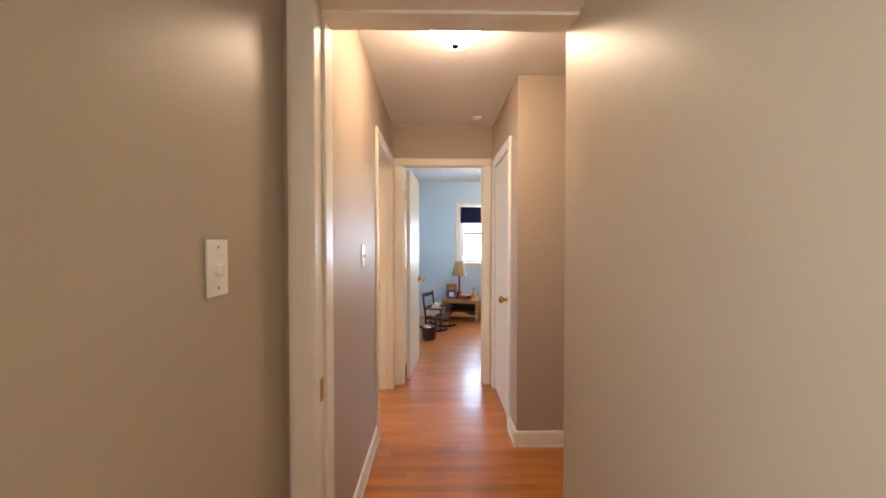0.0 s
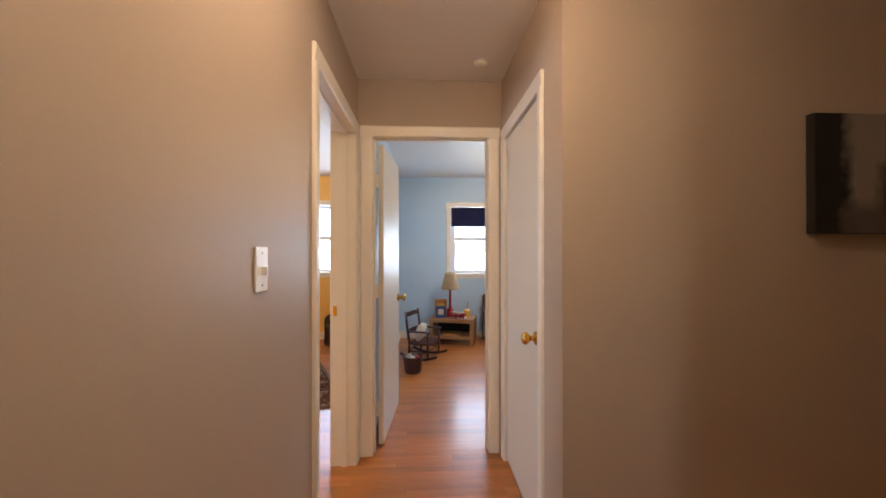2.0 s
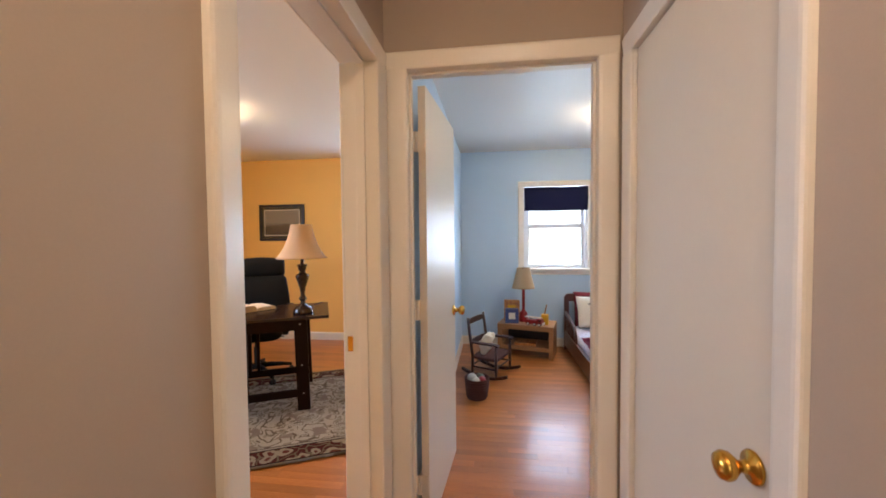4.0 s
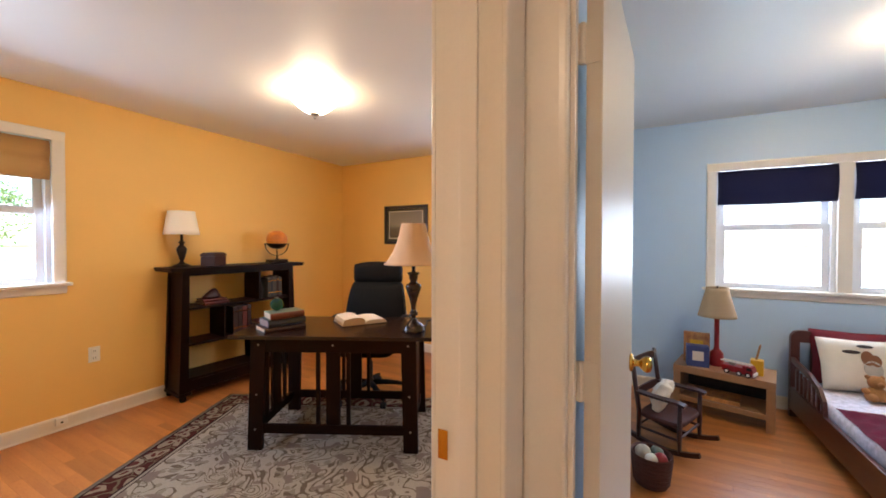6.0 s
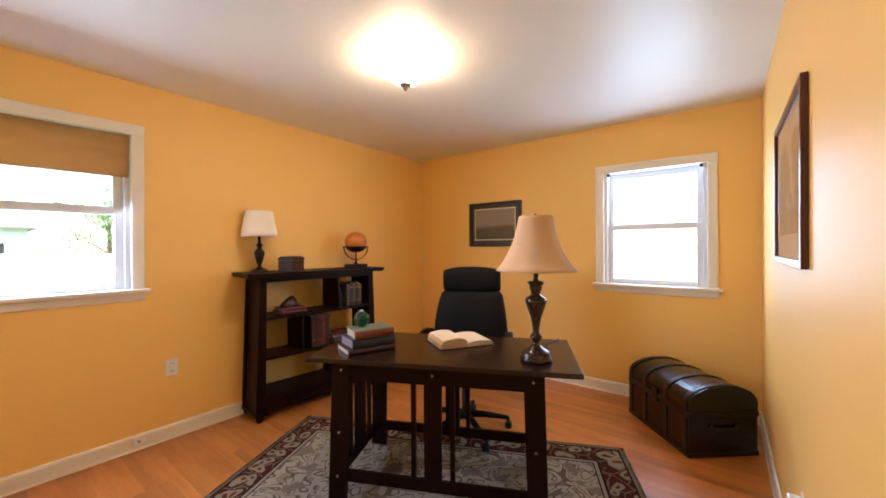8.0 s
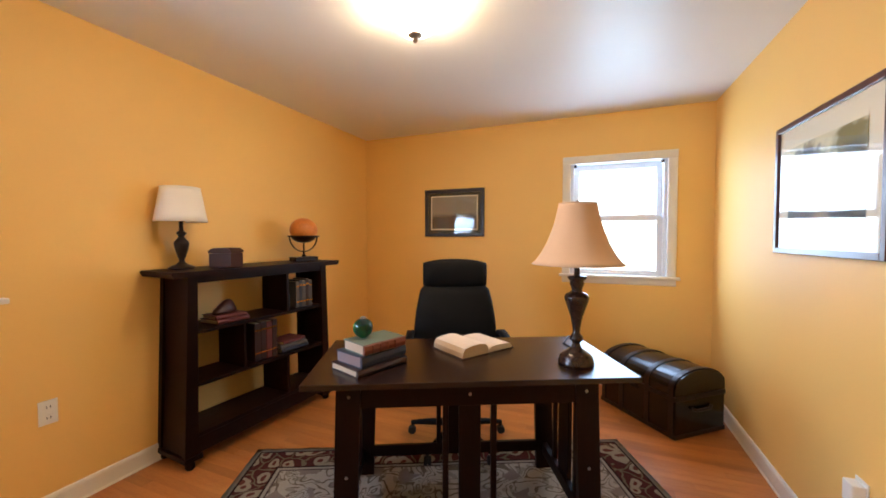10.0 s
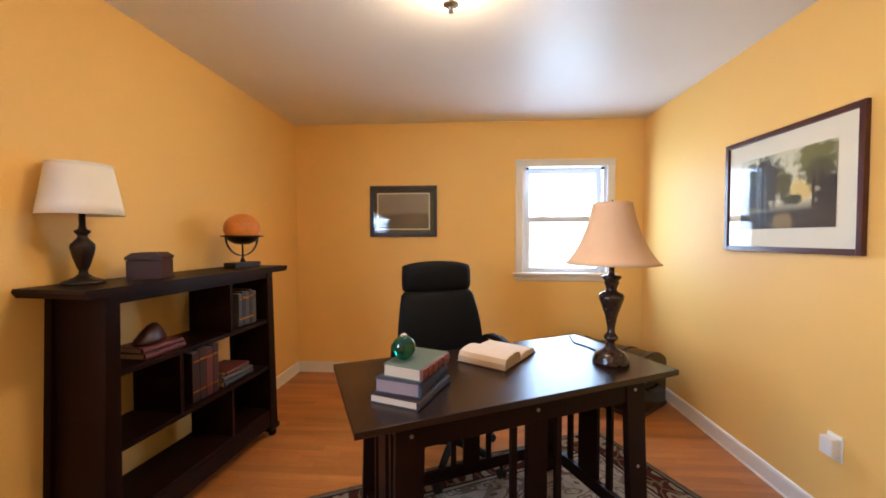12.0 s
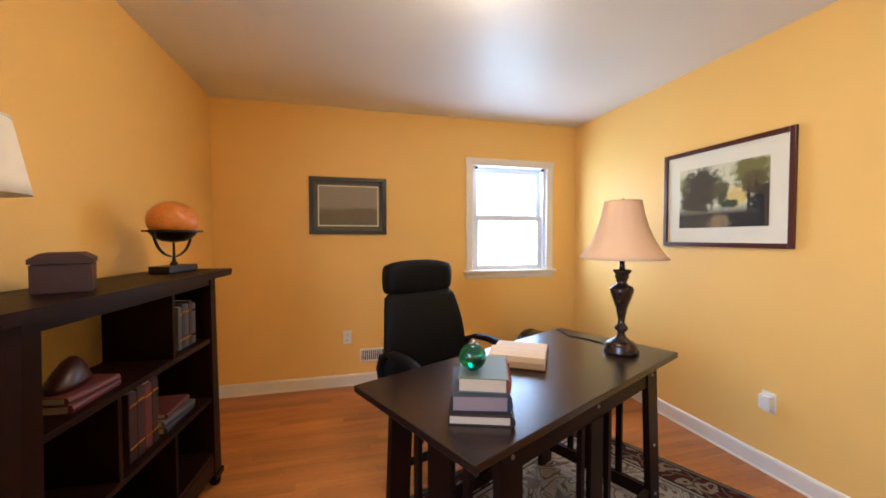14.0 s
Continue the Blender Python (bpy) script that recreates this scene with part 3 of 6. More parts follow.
def window(name, m, a, b, z0, z1, mid, label, units=1, bracket=False):
    """A double-hung window in local (u, outward, z) with casing, sill, apron and one or more units."""
    ob = tagged(new(name), label, "window", kind="structure")
    ob.matrix_world = m
    part("casing", prism([(a - p, -w) for p, w in PROFILE], 1, lambda u, w, h: (u, w, z0 + h * (z1 - z0))), M_TRIM, ob)
    part("casing", prism([(b + p, -w) for p, w in PROFILE], 1, lambda u, w, h: (u, w, z0 + h * (z1 - z0))), M_TRIM, ob)
    part("casing", prism([(p, -w) for p, w in PROFILE], 1, lambda p, w, h: (a - 0.07 + h * (b - a + 0.14), w, z1 + p)), M_TRIM, ob)
    part("sill", boxes([(a - 0.095, b + 0.095, -0.045, 0.05, z0 - 0.025, z0)], 0.006), M_TRIM, ob)
    part("apron", prism([(0, 0), (0.012, 0), (0.015, -0.01), (0.012, -0.045), (0.006, -0.055), (0, -0.055)], 1, lambda w, z, h: (a - 0.07 + h * (b - a + 0.14), -w, z0 - 0.025 + z)), M_TRIM, ob)
    part("jamb", boxes([(a - 0.015, a, 0.0, 0.15, z0, z1)]), M_VINYL, ob)
    part("jamb", boxes([(b, b + 0.015, 0.0, 0.15, z0, z1)]), M_VINYL, ob)
    part("head_jamb", boxes([(a - 0.015, b + 0.015, 0.0, 0.15, z1, z1 + 0.015)]), M_VINYL, ob)
    part("sill_slope", boxes([(a - 0.015, b + 0.015, 0.05, 0.15, z0 - 0.015, z0)]), M_VINYL, ob)
    g = 0.085 if units > 1 else 0
    w = (b - a - g * (units - 1)) / units
    for i in range(units):
        u0 = a + i * (w + g)
        u1 = u0 + w
        part("track", boxes([(u0, u0 + 0.028, 0.02, 0.12, z0, z1)], 0.002), M_VINYL, ob)
        part("track", boxes([(u1 - 0.028, u1, 0.02, 0.12, z0, z1)], 0.002), M_VINYL, ob)
        sash(ob, "upper_sash", u0 + 0.028, u1 - 0.028, mid - 0.018, z1 - 0.005, 0.085)
        low = sash(ob, "lower_sash", u0 + 0.028, u1 - 0.028, z0, mid + 0.018, 0.05)
        for k in (0.25, 0.75):
            x = u0 + w * k
            part("sash_lock", boxes([(x - 0.025, x + 0.025, 0.052, 0.075, mid + 0.018, mid + 0.030)], 0.004), M_VINYL, low)
    for i in range(units - 1):
        u0 = a + (i + 1) * w + i * g
        part("mullion", boxes([(u0, u0 + g, -0.012, 0.14, z0, z1)], 0.004), M_TRIM, ob)
    if bracket:
        for u in (a + 0.040, b - 0.040):
            part("shade_bracket", boxes([(u - 0.012, u + 0.012, -0.004, 0.03, z1 - 0.030, z1 - 0.006)], 0.004), M_BRONZE, ob, "small dark roller bracket")
    return ob


window("window_1", pose(0, YB, 0), *WIN_B, 1.511, "white double-hung window with bare roller brackets", bracket=True)
window("window_2", pose(XL, 0, 0, 0, 0, 90), *WIN_S, 1.585, "white double-hung window above a white sill")
window("window_3", pose(0, YB, 0), *WIN_BL, 1.50, "white double window of two double-hung units", units=2)


def roman_shade(name, m, a, b, top, bottom, mat, label, folds):
    """Cloth with soft folds hanging in the top of a window, on a head rail."""
    ob = thing(name, m, label, "window shade")
    bm = bmesh.new()
    cols, rows = 24, 18
    grid = []
    for j in range(rows + 1):
        v = j / rows
        z = top + (bottom - top) * v
        row = []
        for i in range(cols + 1):
            u = i / cols
            w = -0.012 - 0.016 * abs(math.sin(math.pi * folds * v)) ** 0.7 - 0.004 * math.sin(7 * u + 3 * v)
            sag = -0.006 * math.sin(math.pi * u) * v
            row.append(bm.verts.new((a + (b - a) * u, w, z + sag)))
        grid.append(row)
    for j in range(rows):
        for i in range(cols):
            bm.faces.new((grid[j][i], grid[j][i + 1], grid[j + 1][i + 1], grid[j + 1][i]))
    bmesh.ops.solidify(bm, geom=bm.faces[:], thickness=0.004)
    bmesh.ops.recalc_face_normals(bm, faces=bm.faces)
    part("cloth", bm, mat, ob, smooth=True)
    part("head_rail", boxes([(a, b, -0.004, 0.02, top - 0.03, top)], 0.003), M_TRIM, ob)
    return ob


roman_shade("roman_shade", pose(XL, 0, 0, 0, 0, 90), -1.02, 0.262, 2.075, 1.80, M_TANSHADE, "tan woven roman shade drawn half up a window", 2)
roman_shade("roman_shade", pose(0, YB, 0), 0.842, 1.602, 1.98, 1.69, M_NAVY, "navy cloth roman shade at a bedroom window", 1)
roman_shade("roman_shade", pose(0, YB, 0), 1.694, 2.452, 1.98, 1.70, M_NAVY, "navy cloth roman shade at a bedroom window", 1)


def knob(parent, m, label="polished brass door knob"):
    rows = [(0.001, 0), (0.031, 0), (0.033, 0.004), (0.030, 0.009), (0.014, 0.012), (0.011, 0.030), (0.018, 0.036), (0.027, 0.046), (0.029, 0.056), (0.024, 0.066), (0.010, 0.071), (0.001, 0.072)]
    ob = part("door_knob", lathe(rows, 20), M_BRASS, parent, label, smooth=True)
    ob.matrix_local = m
    return ob


def hinge(parent, x, y, z):
    ob = part("hinge", tube([(x, y, z - 0.045), (x, y, z + 0.045)], 0.006), M_TRIM, parent)
    return ob


# the bedroom's door, open into the blue room; local x runs along the leaf from the hinge
bed_door = thing("door_1", pose(0.153, 0.112, 0, 0, 0, 85.4), "cream painted flush door standing open into the bedroom", "door", kind="structure")
leaf = part("leaf", boxes([(0.0, 0.685, 0.0, 0.035, 0.012, 2.045)], 0.003), M_DOOR, bed_door)
knob(leaf, pose(0.62, 0.0, 0.93, 90))
knob(leaf, pose(0.62, 0.035, 0.93, -90))
part("latch_plate", boxes([(0.6845, 0.687, 0.006, 0.029, 0.90, 0.96)]), M_BRASS, leaf)
for z in (0.25, 1.05, 1.80):
    hinge(bed_door, -0.007, 0.041, z)
    part("hinge_plate", boxes([(-0.004, 0.0, 0.004, 0.038, z - 0.045, z + 0.045), (-0.010, -0.007, 0.036, 0.056, z - 0.045, z + 0.045)], 0.001), M_DOOR, bed_door)

closet_door = thing("door_2", pose(0.95, 0, 0), "cream painted flush closet door, shut", "door", kind="structure")
leaf = part("leaf", boxes([(0.0, 0.035, -0.787, -0.113, 0.012, 2.030)], 0.003), M_DOOR, closet_door)
knob(leaf, pose(0.0, -0.725, 0.92, 0, -90))
for z in (0.25, 1.05, 1.95):
    hinge(closet_door, -0.004, -0.108, z)


# ---- more shapes ----
def loft(rows, segs=28, power=3.0, bm=None):
    """A closed body through rounded-rectangle rings (cx, cy, z, half x, half y)."""
    bm = bm or bmesh.new()
    rings = []
    for cx, cy, z, hx, hy in rows:
        ring = []
        for i in range(segs):
            a = 2 * math.pi * i / segs
            c, s = math.cos(a), math.sin(a)
            ring.append(bm.verts.new((cx + hx * math.copysign(abs(c) ** (2 / power), c), cy + hy * math.copysign(abs(s) ** (2 / power), s), z)))
        rings.append(ring)
    for a, b in zip(rings, rings[1:]):
        for i in range(segs):
            j = (i + 1) % segs
            bm.faces.new((a[i], a[j], b[j], b[i]))
    bm.faces.new(list(reversed(rings[0])))
    bm.faces.new(rings[-1])
    bmesh.ops.recalc_face_normals(bm, faces=bm.faces)
    return bm


def soft_box(x0, x1, y0, y1, z0, z1, r):
    rows = []
    cx, cy, hx, hy = (x0 + x1) / 2, (y0 + y1) / 2, (x1 - x0) / 2, (y1 - y0) / 2
    for k in range(9):
        a = math.pi * k / 8
        rows.append((cx, cy, (z0 + z1) / 2 - math.cos(a) * (z1 - z0) / 2, hx - r + r * math.sin(a) ** 0.6, hy - r + r * math.sin(a) ** 0.6))
    return loft(rows, power=5)


def turn(bm, m):
    bmesh.ops.transform(bm, matrix=m, verts=bm.verts)
    return bm


def flat_strip(points, width, thick, bm=None):
    """A bent bar of rectangular section along points in the local y-z plane, width along x."""
    bm = bm or bmesh.new()
    pts = [Vector(p) for p in points]
    rings = []
    for i, p in enumerate(pts):
        d = (pts[min(i + 1, len(pts) - 1)] - pts[max(i - 1, 0)]).normalized()
        side = Vector((1, 0, 0))
        up = side.cross(d).normalized()
        rings.append([bm.verts.new(p + side * sx * width / 2 + up * sy * thick / 2) for sx, sy in ((-1, -1), (1, -1), (1, 1), (-1, 1))])
    for a, b in zip(rings, rings[1:]):
        for k in range(4):
            j = (k + 1) % 4
            bm.faces.new((a[k], a[j], b[j], b[k]))
    bm.faces.new(rings[0])
    bm.faces.new(rings[-1])
    bmesh.ops.recalc_face_normals(bm, faces=bm.faces)
    return bm


# ---- ceiling lights ----
def square_light(x, y, label):
    ob = thing("ceiling_light", pose(x, y, 2.44), label, "ceiling light")
    part("pan", lathe([(0.01, 0), (0.122, 0), (0.122, -0.022), (0.116, -0.030), (0.01, -0.030)], 32), M_STEEL, ob)
    bm = bmesh.new()
    rows = [(0.150, -0.034), (0.158, -0.040), (0.148, -0.056), (0.127, -0.082), (0.100, -0.110), (0.074, -0.132), (0.040, -0.143), (0.002, -0.146)]
    rings = []
    for r, z in rows:
        k = min(1.0, r / 0.166)
        rings.append([bm.verts.new((r * (1 + 0.17 * k * math.cos(4 * (a - math.pi / 4))) * math.cos(a), r * (1 + 0.17 * k * math.cos(4 * (a - math.pi / 4))) * math.sin(a), z - 0.004 * k * math.cos(4 * a))) for a in [2 * math.pi * i / 48 for i in range(48)]])
    for a, b in zip(rings, rings[1:]):
        for i in range(48):
            j = (i + 1) % 48
            bm.faces.new((a[i], a[j], b[j], b[i]))
    bm.faces.new(rings[-1])
    bmesh.ops.recalc_face_normals(bm, faces=bm.faces)
    part("glass_bowl", bm, M_LIT, ob, "lit square frosted glass bowl", smooth=True)
    part("finial", lathe([(0.001, -0.144), (0.034, -0.146), (0.036, -0.153), (0.024, -0.160), (0.011, -0.166), (0.013, -0.174), (0.010, -0.184), (0.001, -0.188)], 16), M_STEEL, ob, "nickel finial", smooth=True)
    return ob


square_light(-1.846, 1.183, "lit square frosted glass light on the office ceiling")
square_light(1.56, 1.85, "lit square frosted glass light on the bedroom ceiling")
hall_light = thing("ceiling_light", pose(0.50, -1.70, 2.44), "lit round frosted dome light on the hall ceiling", "ceiling light")
part("rim", lathe([(0.02, 0), (0.136, 0), (0.140, -0.010), (0.139, -0.028), (0.132, -0.033), (0.02, -0.033)], 36), M_BRONZE, hall_light)
part("glass_dome", lathe([(0.130, -0.034), (0.133, -0.040), (0.128, -0.062), (0.110, -0.098), (0.078, -0.128), (0.038, -0.143), (0.002, -0.146)], 32), M_LITHALL, hall_light, "lit frosted dome", smooth=True)
part("finial", lathe([(0.001, -0.144), (0.020, -0.146), (0.018, -0.154), (0.009, -0.162), (0.001, -0.167)], 14), M_BRONZE, hall_light, smooth=True)

# ---- desk: its near corner and its turn ----
DESK = pose(-2.11, 0.69, 0, 0, 0, 25.6)
DL, DW, DH = 1.385, 0.64, 0.76


def desk():
    ob = thing("desk", DESK, "espresso-stained wooden desk with slatted trestle legs on a rug", "desk")
    part("desktop", boxes([(0, DL, 0, DW, DH - 0.025, DH)], 0.003), M_DESKTOP, ob)
    x0, x1, y0, y1 = 0.14, DL - 0.175, 0.035, DW - 0.035
    for y, s in ((y0, 1), (y1, -1)):
        for x, k in ((x0, 1), (x1, -1)):
            # wide board legs that splay a little towards the floor
            out = [(x - k * 0.022, 0.0), (x + k * 0.072, 0.0), (x + k * 0.092, DH - 0.025), (x - k * 0.006, DH - 0.025)]
            part("leg", prism(out, 0.028, lambda u, v, w, y=y, s=s: (u, y + s * w - s * 0.02 * (1 - v / DH), v)), M_ESPRESSO, ob)
        yy = (y + 0.004, y + 0.024) if s > 0 else (y - 0.024, y - 0.004)
        part("apron", boxes([(x0 + 0.06, x1 - 0.06, *yy, DH - 0.115, DH - 0.026)], 0.002), M_ESPRESSO, ob)
        part("stretcher", boxes([(x0 + 0.05, x1 - 0.05, yy[0] - s * 0.010, yy[1] - s * 0.010, 0.115, 0.175)], 0.002), M_ESPRESSO, ob)
        xm = (x0 + x1) / 2
        part("slat", boxes([(xm - 0.045, xm + 0.045, yy[0] - s * 0.003, yy[1] - s * 0.003, 0.174, DH - 0.114)], 0.002), M_ESPRESSO, ob)
        for k in (-1, 1):
            part("slat", boxes([(xm + k * 0.10 - 0.012, xm + k * 0.10 + 0.012, yy[0] - s * 0.003, yy[1] - s * 0.003, 0.174, DH - 0.114)], 0.002), M_ESPRESSO, ob)
        for x, z in ((x0 + 0.045, DH - 0.065), (xm, DH - 0.065), (x1 - 0.045, DH - 0.065), (x0 + 0.035, 0.37), (x1 - 0.035, 0.37), (x0 + 0.028, 0.145), (x1 - 0.028, 0.145)):
            part("bolt", lathe([(0.001, -0.003), (0.006, -0.003), (0.007, 0.0), (0.007, 0.002)], 10, centre=(x, y - s * (0.001 + 0.02 * (1 - z / DH)), z), axis="y"), M_STEEL, ob)
    for x, k in ((x0, 1), (x1, -1)):
        xx = (x + 0.02 * k - 0.014, x + 0.02 * k + 0.014)
        part("end_apron", boxes([(*xx, y0 + 0.02, y1 - 0.02, DH - 0.10, DH - 0.026)], 0.002), M_ESPRESSO, ob)
        part("end_stretcher", boxes([(xx[0] - 0.01, xx[1] - 0.01, y0 + 0.02, y1 - 0.02, 0.105, 0.165)], 0.002), M_ESPRESSO, ob)
        for f, half in ((0.27, 0.014), (0.5, 0.062), (0.73, 0.014)):
            yy = y0 + (y1 - y0) * f
            part("end_slat", boxes([(xx[0] + 0.004, xx[1] - 0.004, yy - half, yy + half, 0.16, DH - 0.099)], 0.002), M_ESPRESSO, ob)
    return ob


desk()


def turned_lamp(name, m, label, body, shade, body_mat, shade_mat, ribs=0, base_square=0):
    ob = thing(name, m, label, "table lamp")
    part("base", lathe(body, 28), body_mat, ob, smooth=True)
    bm = bmesh.new()
    segs = 48
    rings = []
    for r, z in shade:
        rings.append([bm.verts.new((r * (1 + (0.015 * abs(math.cos(ribs * a / 2)) if ribs else 0)) * math.cos(a), r * (1 + (0.015 * abs(math.cos(ribs * a / 2)) if ribs else 0)) * math.sin(a), z)) for a in [2 * math.pi * i / segs for i in range(segs)]])
    for a, b in zip(rings, rings[1:]):
        for i in range(segs):
            j = (i + 1) % segs
            bm.faces.new((a[i], a[j], b[j], b[i]))
    bmesh.ops.recalc_face_normals(bm, faces=bm.faces)
    bmesh.ops.solidify(bm, geom=bm.faces[:], thickness=0.003)
    bmesh.ops.recalc_face_normals(bm, faces=bm.faces)
    part("shade", bm, shade_mat, ob, "cloth lampshade", smooth=True)
    (r0, z0), (r1, z1) = shade[0], shade[-1]
    part("shade_ring", tube([(r1 * math.cos(a), r1 * math.sin(a), z1) for a in [2 * math.pi * i / 24 for i in range(25)]], 0.003, segs=6), shade_mat, ob)
    part("spider", tube([(-r1, 0, z1 - 0.008), (0, 0, z1 - 0.002), (r1, 0, z1 - 0.008)], 0.002, segs=6), M_BRONZE, ob)
    part("stem", tube([(0, 0, body[-1][1] - 0.01), (0, 0, z1 + 0.005)], 0.005, segs=8), M_BRONZE, ob)
    part("finial", lathe([(0.001, z1), (0.006, z1 + 0.004), (0.007, z1 + 0.010), (0.001, z1 + 0.016)], 10), M_BRONZE, ob, smooth=True)
    return ob


M_LAMPBODY = material("antique_bronze_resin", srgb("1C1310"), 0.26, metal=0.2, vary=0.4, scale=30, bump=0.0006, second=srgb("3A281F"))
turned_lamp("table_lamp", pose(-1.122, 1.366, DH, 0, 0, 20), "bronze urn table lamp with a beige bell shade on a desk",
            [(0.001, 0), (0.078, 0), (0.080, 0.012), (0.072, 0.022), (0.074, 0.034), (0.060, 0.050), (0.036, 0.064), (0.024, 0.074), (0.017, 0.090), (0.017, 0.100), (0.029, 0.110), (0.031, 0.120), (0.024, 0.130), (0.016, 0.142), (0.017, 0.165), (0.026, 0.215), (0.042, 0.262), (0.052, 0.292), (0.054, 0.306), (0.048, 0.318), (0.028, 0.328), (0.022, 0.338), (0.026, 0.352), (0.032, 0.366), (0.030, 0.378), (0.040, 0.390), (0.042, 0.397), (0.036, 0.400), (0.014, 0.402), (0.012, 0.420), (0.012, 0.462), (0.001, 0.463)],
            [(0.200, 0.455), (0.183, 0.470), (0.158, 0.505), (0.134, 0.550), (0.112, 0.605), (0.096, 0.660), (0.085, 0.715), (0.082, 0.728)], M_LAMPBODY, M_BEIGESHADE, ribs=8)
cord = thing("lamp_cord", pose(0, 0, 0), "thin dark lamp cord lying on a desk", "cord")
part("wire", tube([(-1.13, 1.44, DH + 0.003), (-1.12, 1.52, DH + 0.003), (-1.15, 1.60, DH + 0.003), (-1.20, 1.68, DH + 0.003), (-1.19, 1.76, DH + 0.003), (-1.18, 1.845, DH + 0.003)], 0.003, segs=6), M_DARK, cord)


def book(m, w, d, h, cover, label, rounded=True, back=None, pages=None):
    """A closed book lying flat: boards, spine and pages. Local x: across (spine at +x), y: along the spine."""
    ob = thing("book", m, label, "book")
    part("page_block", boxes([(0.004, w - 0.008, 0.005, d - 0.005, 0.003, h - 0.003)], 0.001), pages or M_PAGES, ob, "" if pages else "cream page block")
    part("cover", boxes([(0, w - 0.002, 0, d, 0, 0.003), (0, w - 0.002, 0, d, h - 0.003, h)], 0.0008), cover, ob)
    sp = prism([(w - 0.006, 0.0), (w + 0.004, h * 0.1), (w + 0.008, h * 0.5), (w + 0.004, h * 0.9), (w - 0.006, h)], d, lambda u, v, l: (u, l, v))
    spine = part("spine", sp, back or cover, ob)
    if rounded:
        for f in (0.18, 0.36, 0.54, 0.72):
            part("rib", boxes([(w + 0.002, w + 0.0105, d * f, d * f + 0.006, h * 0.12, h * 0.88)], 0.001), back or cover, spine)
    return ob


book(pose(-2.120, 0.895, DH, 0, 0, -19), 0.19, 0.275, 0.030, M_BROWNBOOK, "thin faded brown book at the bottom of a stack", False)
book(pose(-2.105, 0.910, DH + 0.030, 0, 0, -17), 0.175, 0.255, 0.050, M_BLUEBOOK, "slate cloth-bound book with mauve-grey pages in a stack", False, None, M_MAUVEPAGES)
book(pose(-2.080, 0.930, DH + 0.080, 0, 0, -21), 0.155, 0.225, 0.045, M_GREENBOOK, "green book with a brown ribbed spine on a stack", True, M_TANSPINE)


def orb(m):
    ob = thing("glass_orb", m, "small green glass ball on a stack of books", "paperweight")
    bm = bmesh.new()
    bmesh.ops.create_uvsphere(bm, u_segments=28, v_segments=18, radius=0.044)
    for v in bm.verts:
        v.co.z += 0.044
        if v.co.z < 0.003:
            v.co.z = 0.0
    mat = bpy.data.materials.new("green_glass")
    mat.use_nodes = True
    p = mat.node_tree.nodes["Principled BSDF"]
    p.inputs["Base Color"].default_value = (0.01, 0.20, 0.11, 1)
    p.inputs["Roughness"].default_value = 0.015
    p.inputs["IOR"].default_value = 1.5
    p.inputs["Transmission Weight"].default_value = 0.93
    part("ball", bm, mat, ob, smooth=True)
    part("stopper", lathe([(0.001, 0.082), (0.012, 0.084), (0.013, 0.090), (0.006, 0.095), (0.001, 0.096)], 14), M_STEEL, ob, smooth=True)


orb(pose(-2.013, 0.985, DH + 0.125))


def open_book(m):
    ob = thing("open_book", m, "thick old book lying open on a desk", "book")
    for s, thick in ((-1, 0.050), (1, 0.028)):
        def place(v, z, l, s=s):
            return (-0.12 + l, s * v, z)
        out = [(0.003, 0.004), (0.165, 0.004), (0.168 - 0.006, thick * 0.55), (0.150, thick * 0.92), (0.11, thick * 1.06), (0.06, thick * 1.12), (0.02, thick * 0.98), (0.003, thick * 0.62)]
        part("page_block", prism(out, 0.24, place), M_PAGES if s < 0 else M_PAGEWHITE, ob)
        top = [(0.003, thick * 0.64), (0.02, thick * 1.0), (0.06, thick * 1.14), (0.11, thick * 1.08), (0.150, thick * 0.94), (0.150, thick * 0.94 + 0.001), (0.11, thick * 1.08 + 0.002), (0.06, thick * 1.14 + 0.002), (0.02, thick * 1.0 + 0.002), (0.003, thick * 0.64 + 0.002)]
        part("page", prism(top, 0.238, lambda v, z, l, s=s: (-0.119 + l, s * v, z)), M_PAGEWHITE, ob, "printed open page")
        part("cover", boxes([(-0.125, 0.125, min(s * 0.001, s * 0.175), max(s * 0.001, s * 0.175), 0, 0.004)], 0.001), M_BROWNBOOK, ob)


open_book(pose(-1.632, 1.42, DH, 0, 0, -32))


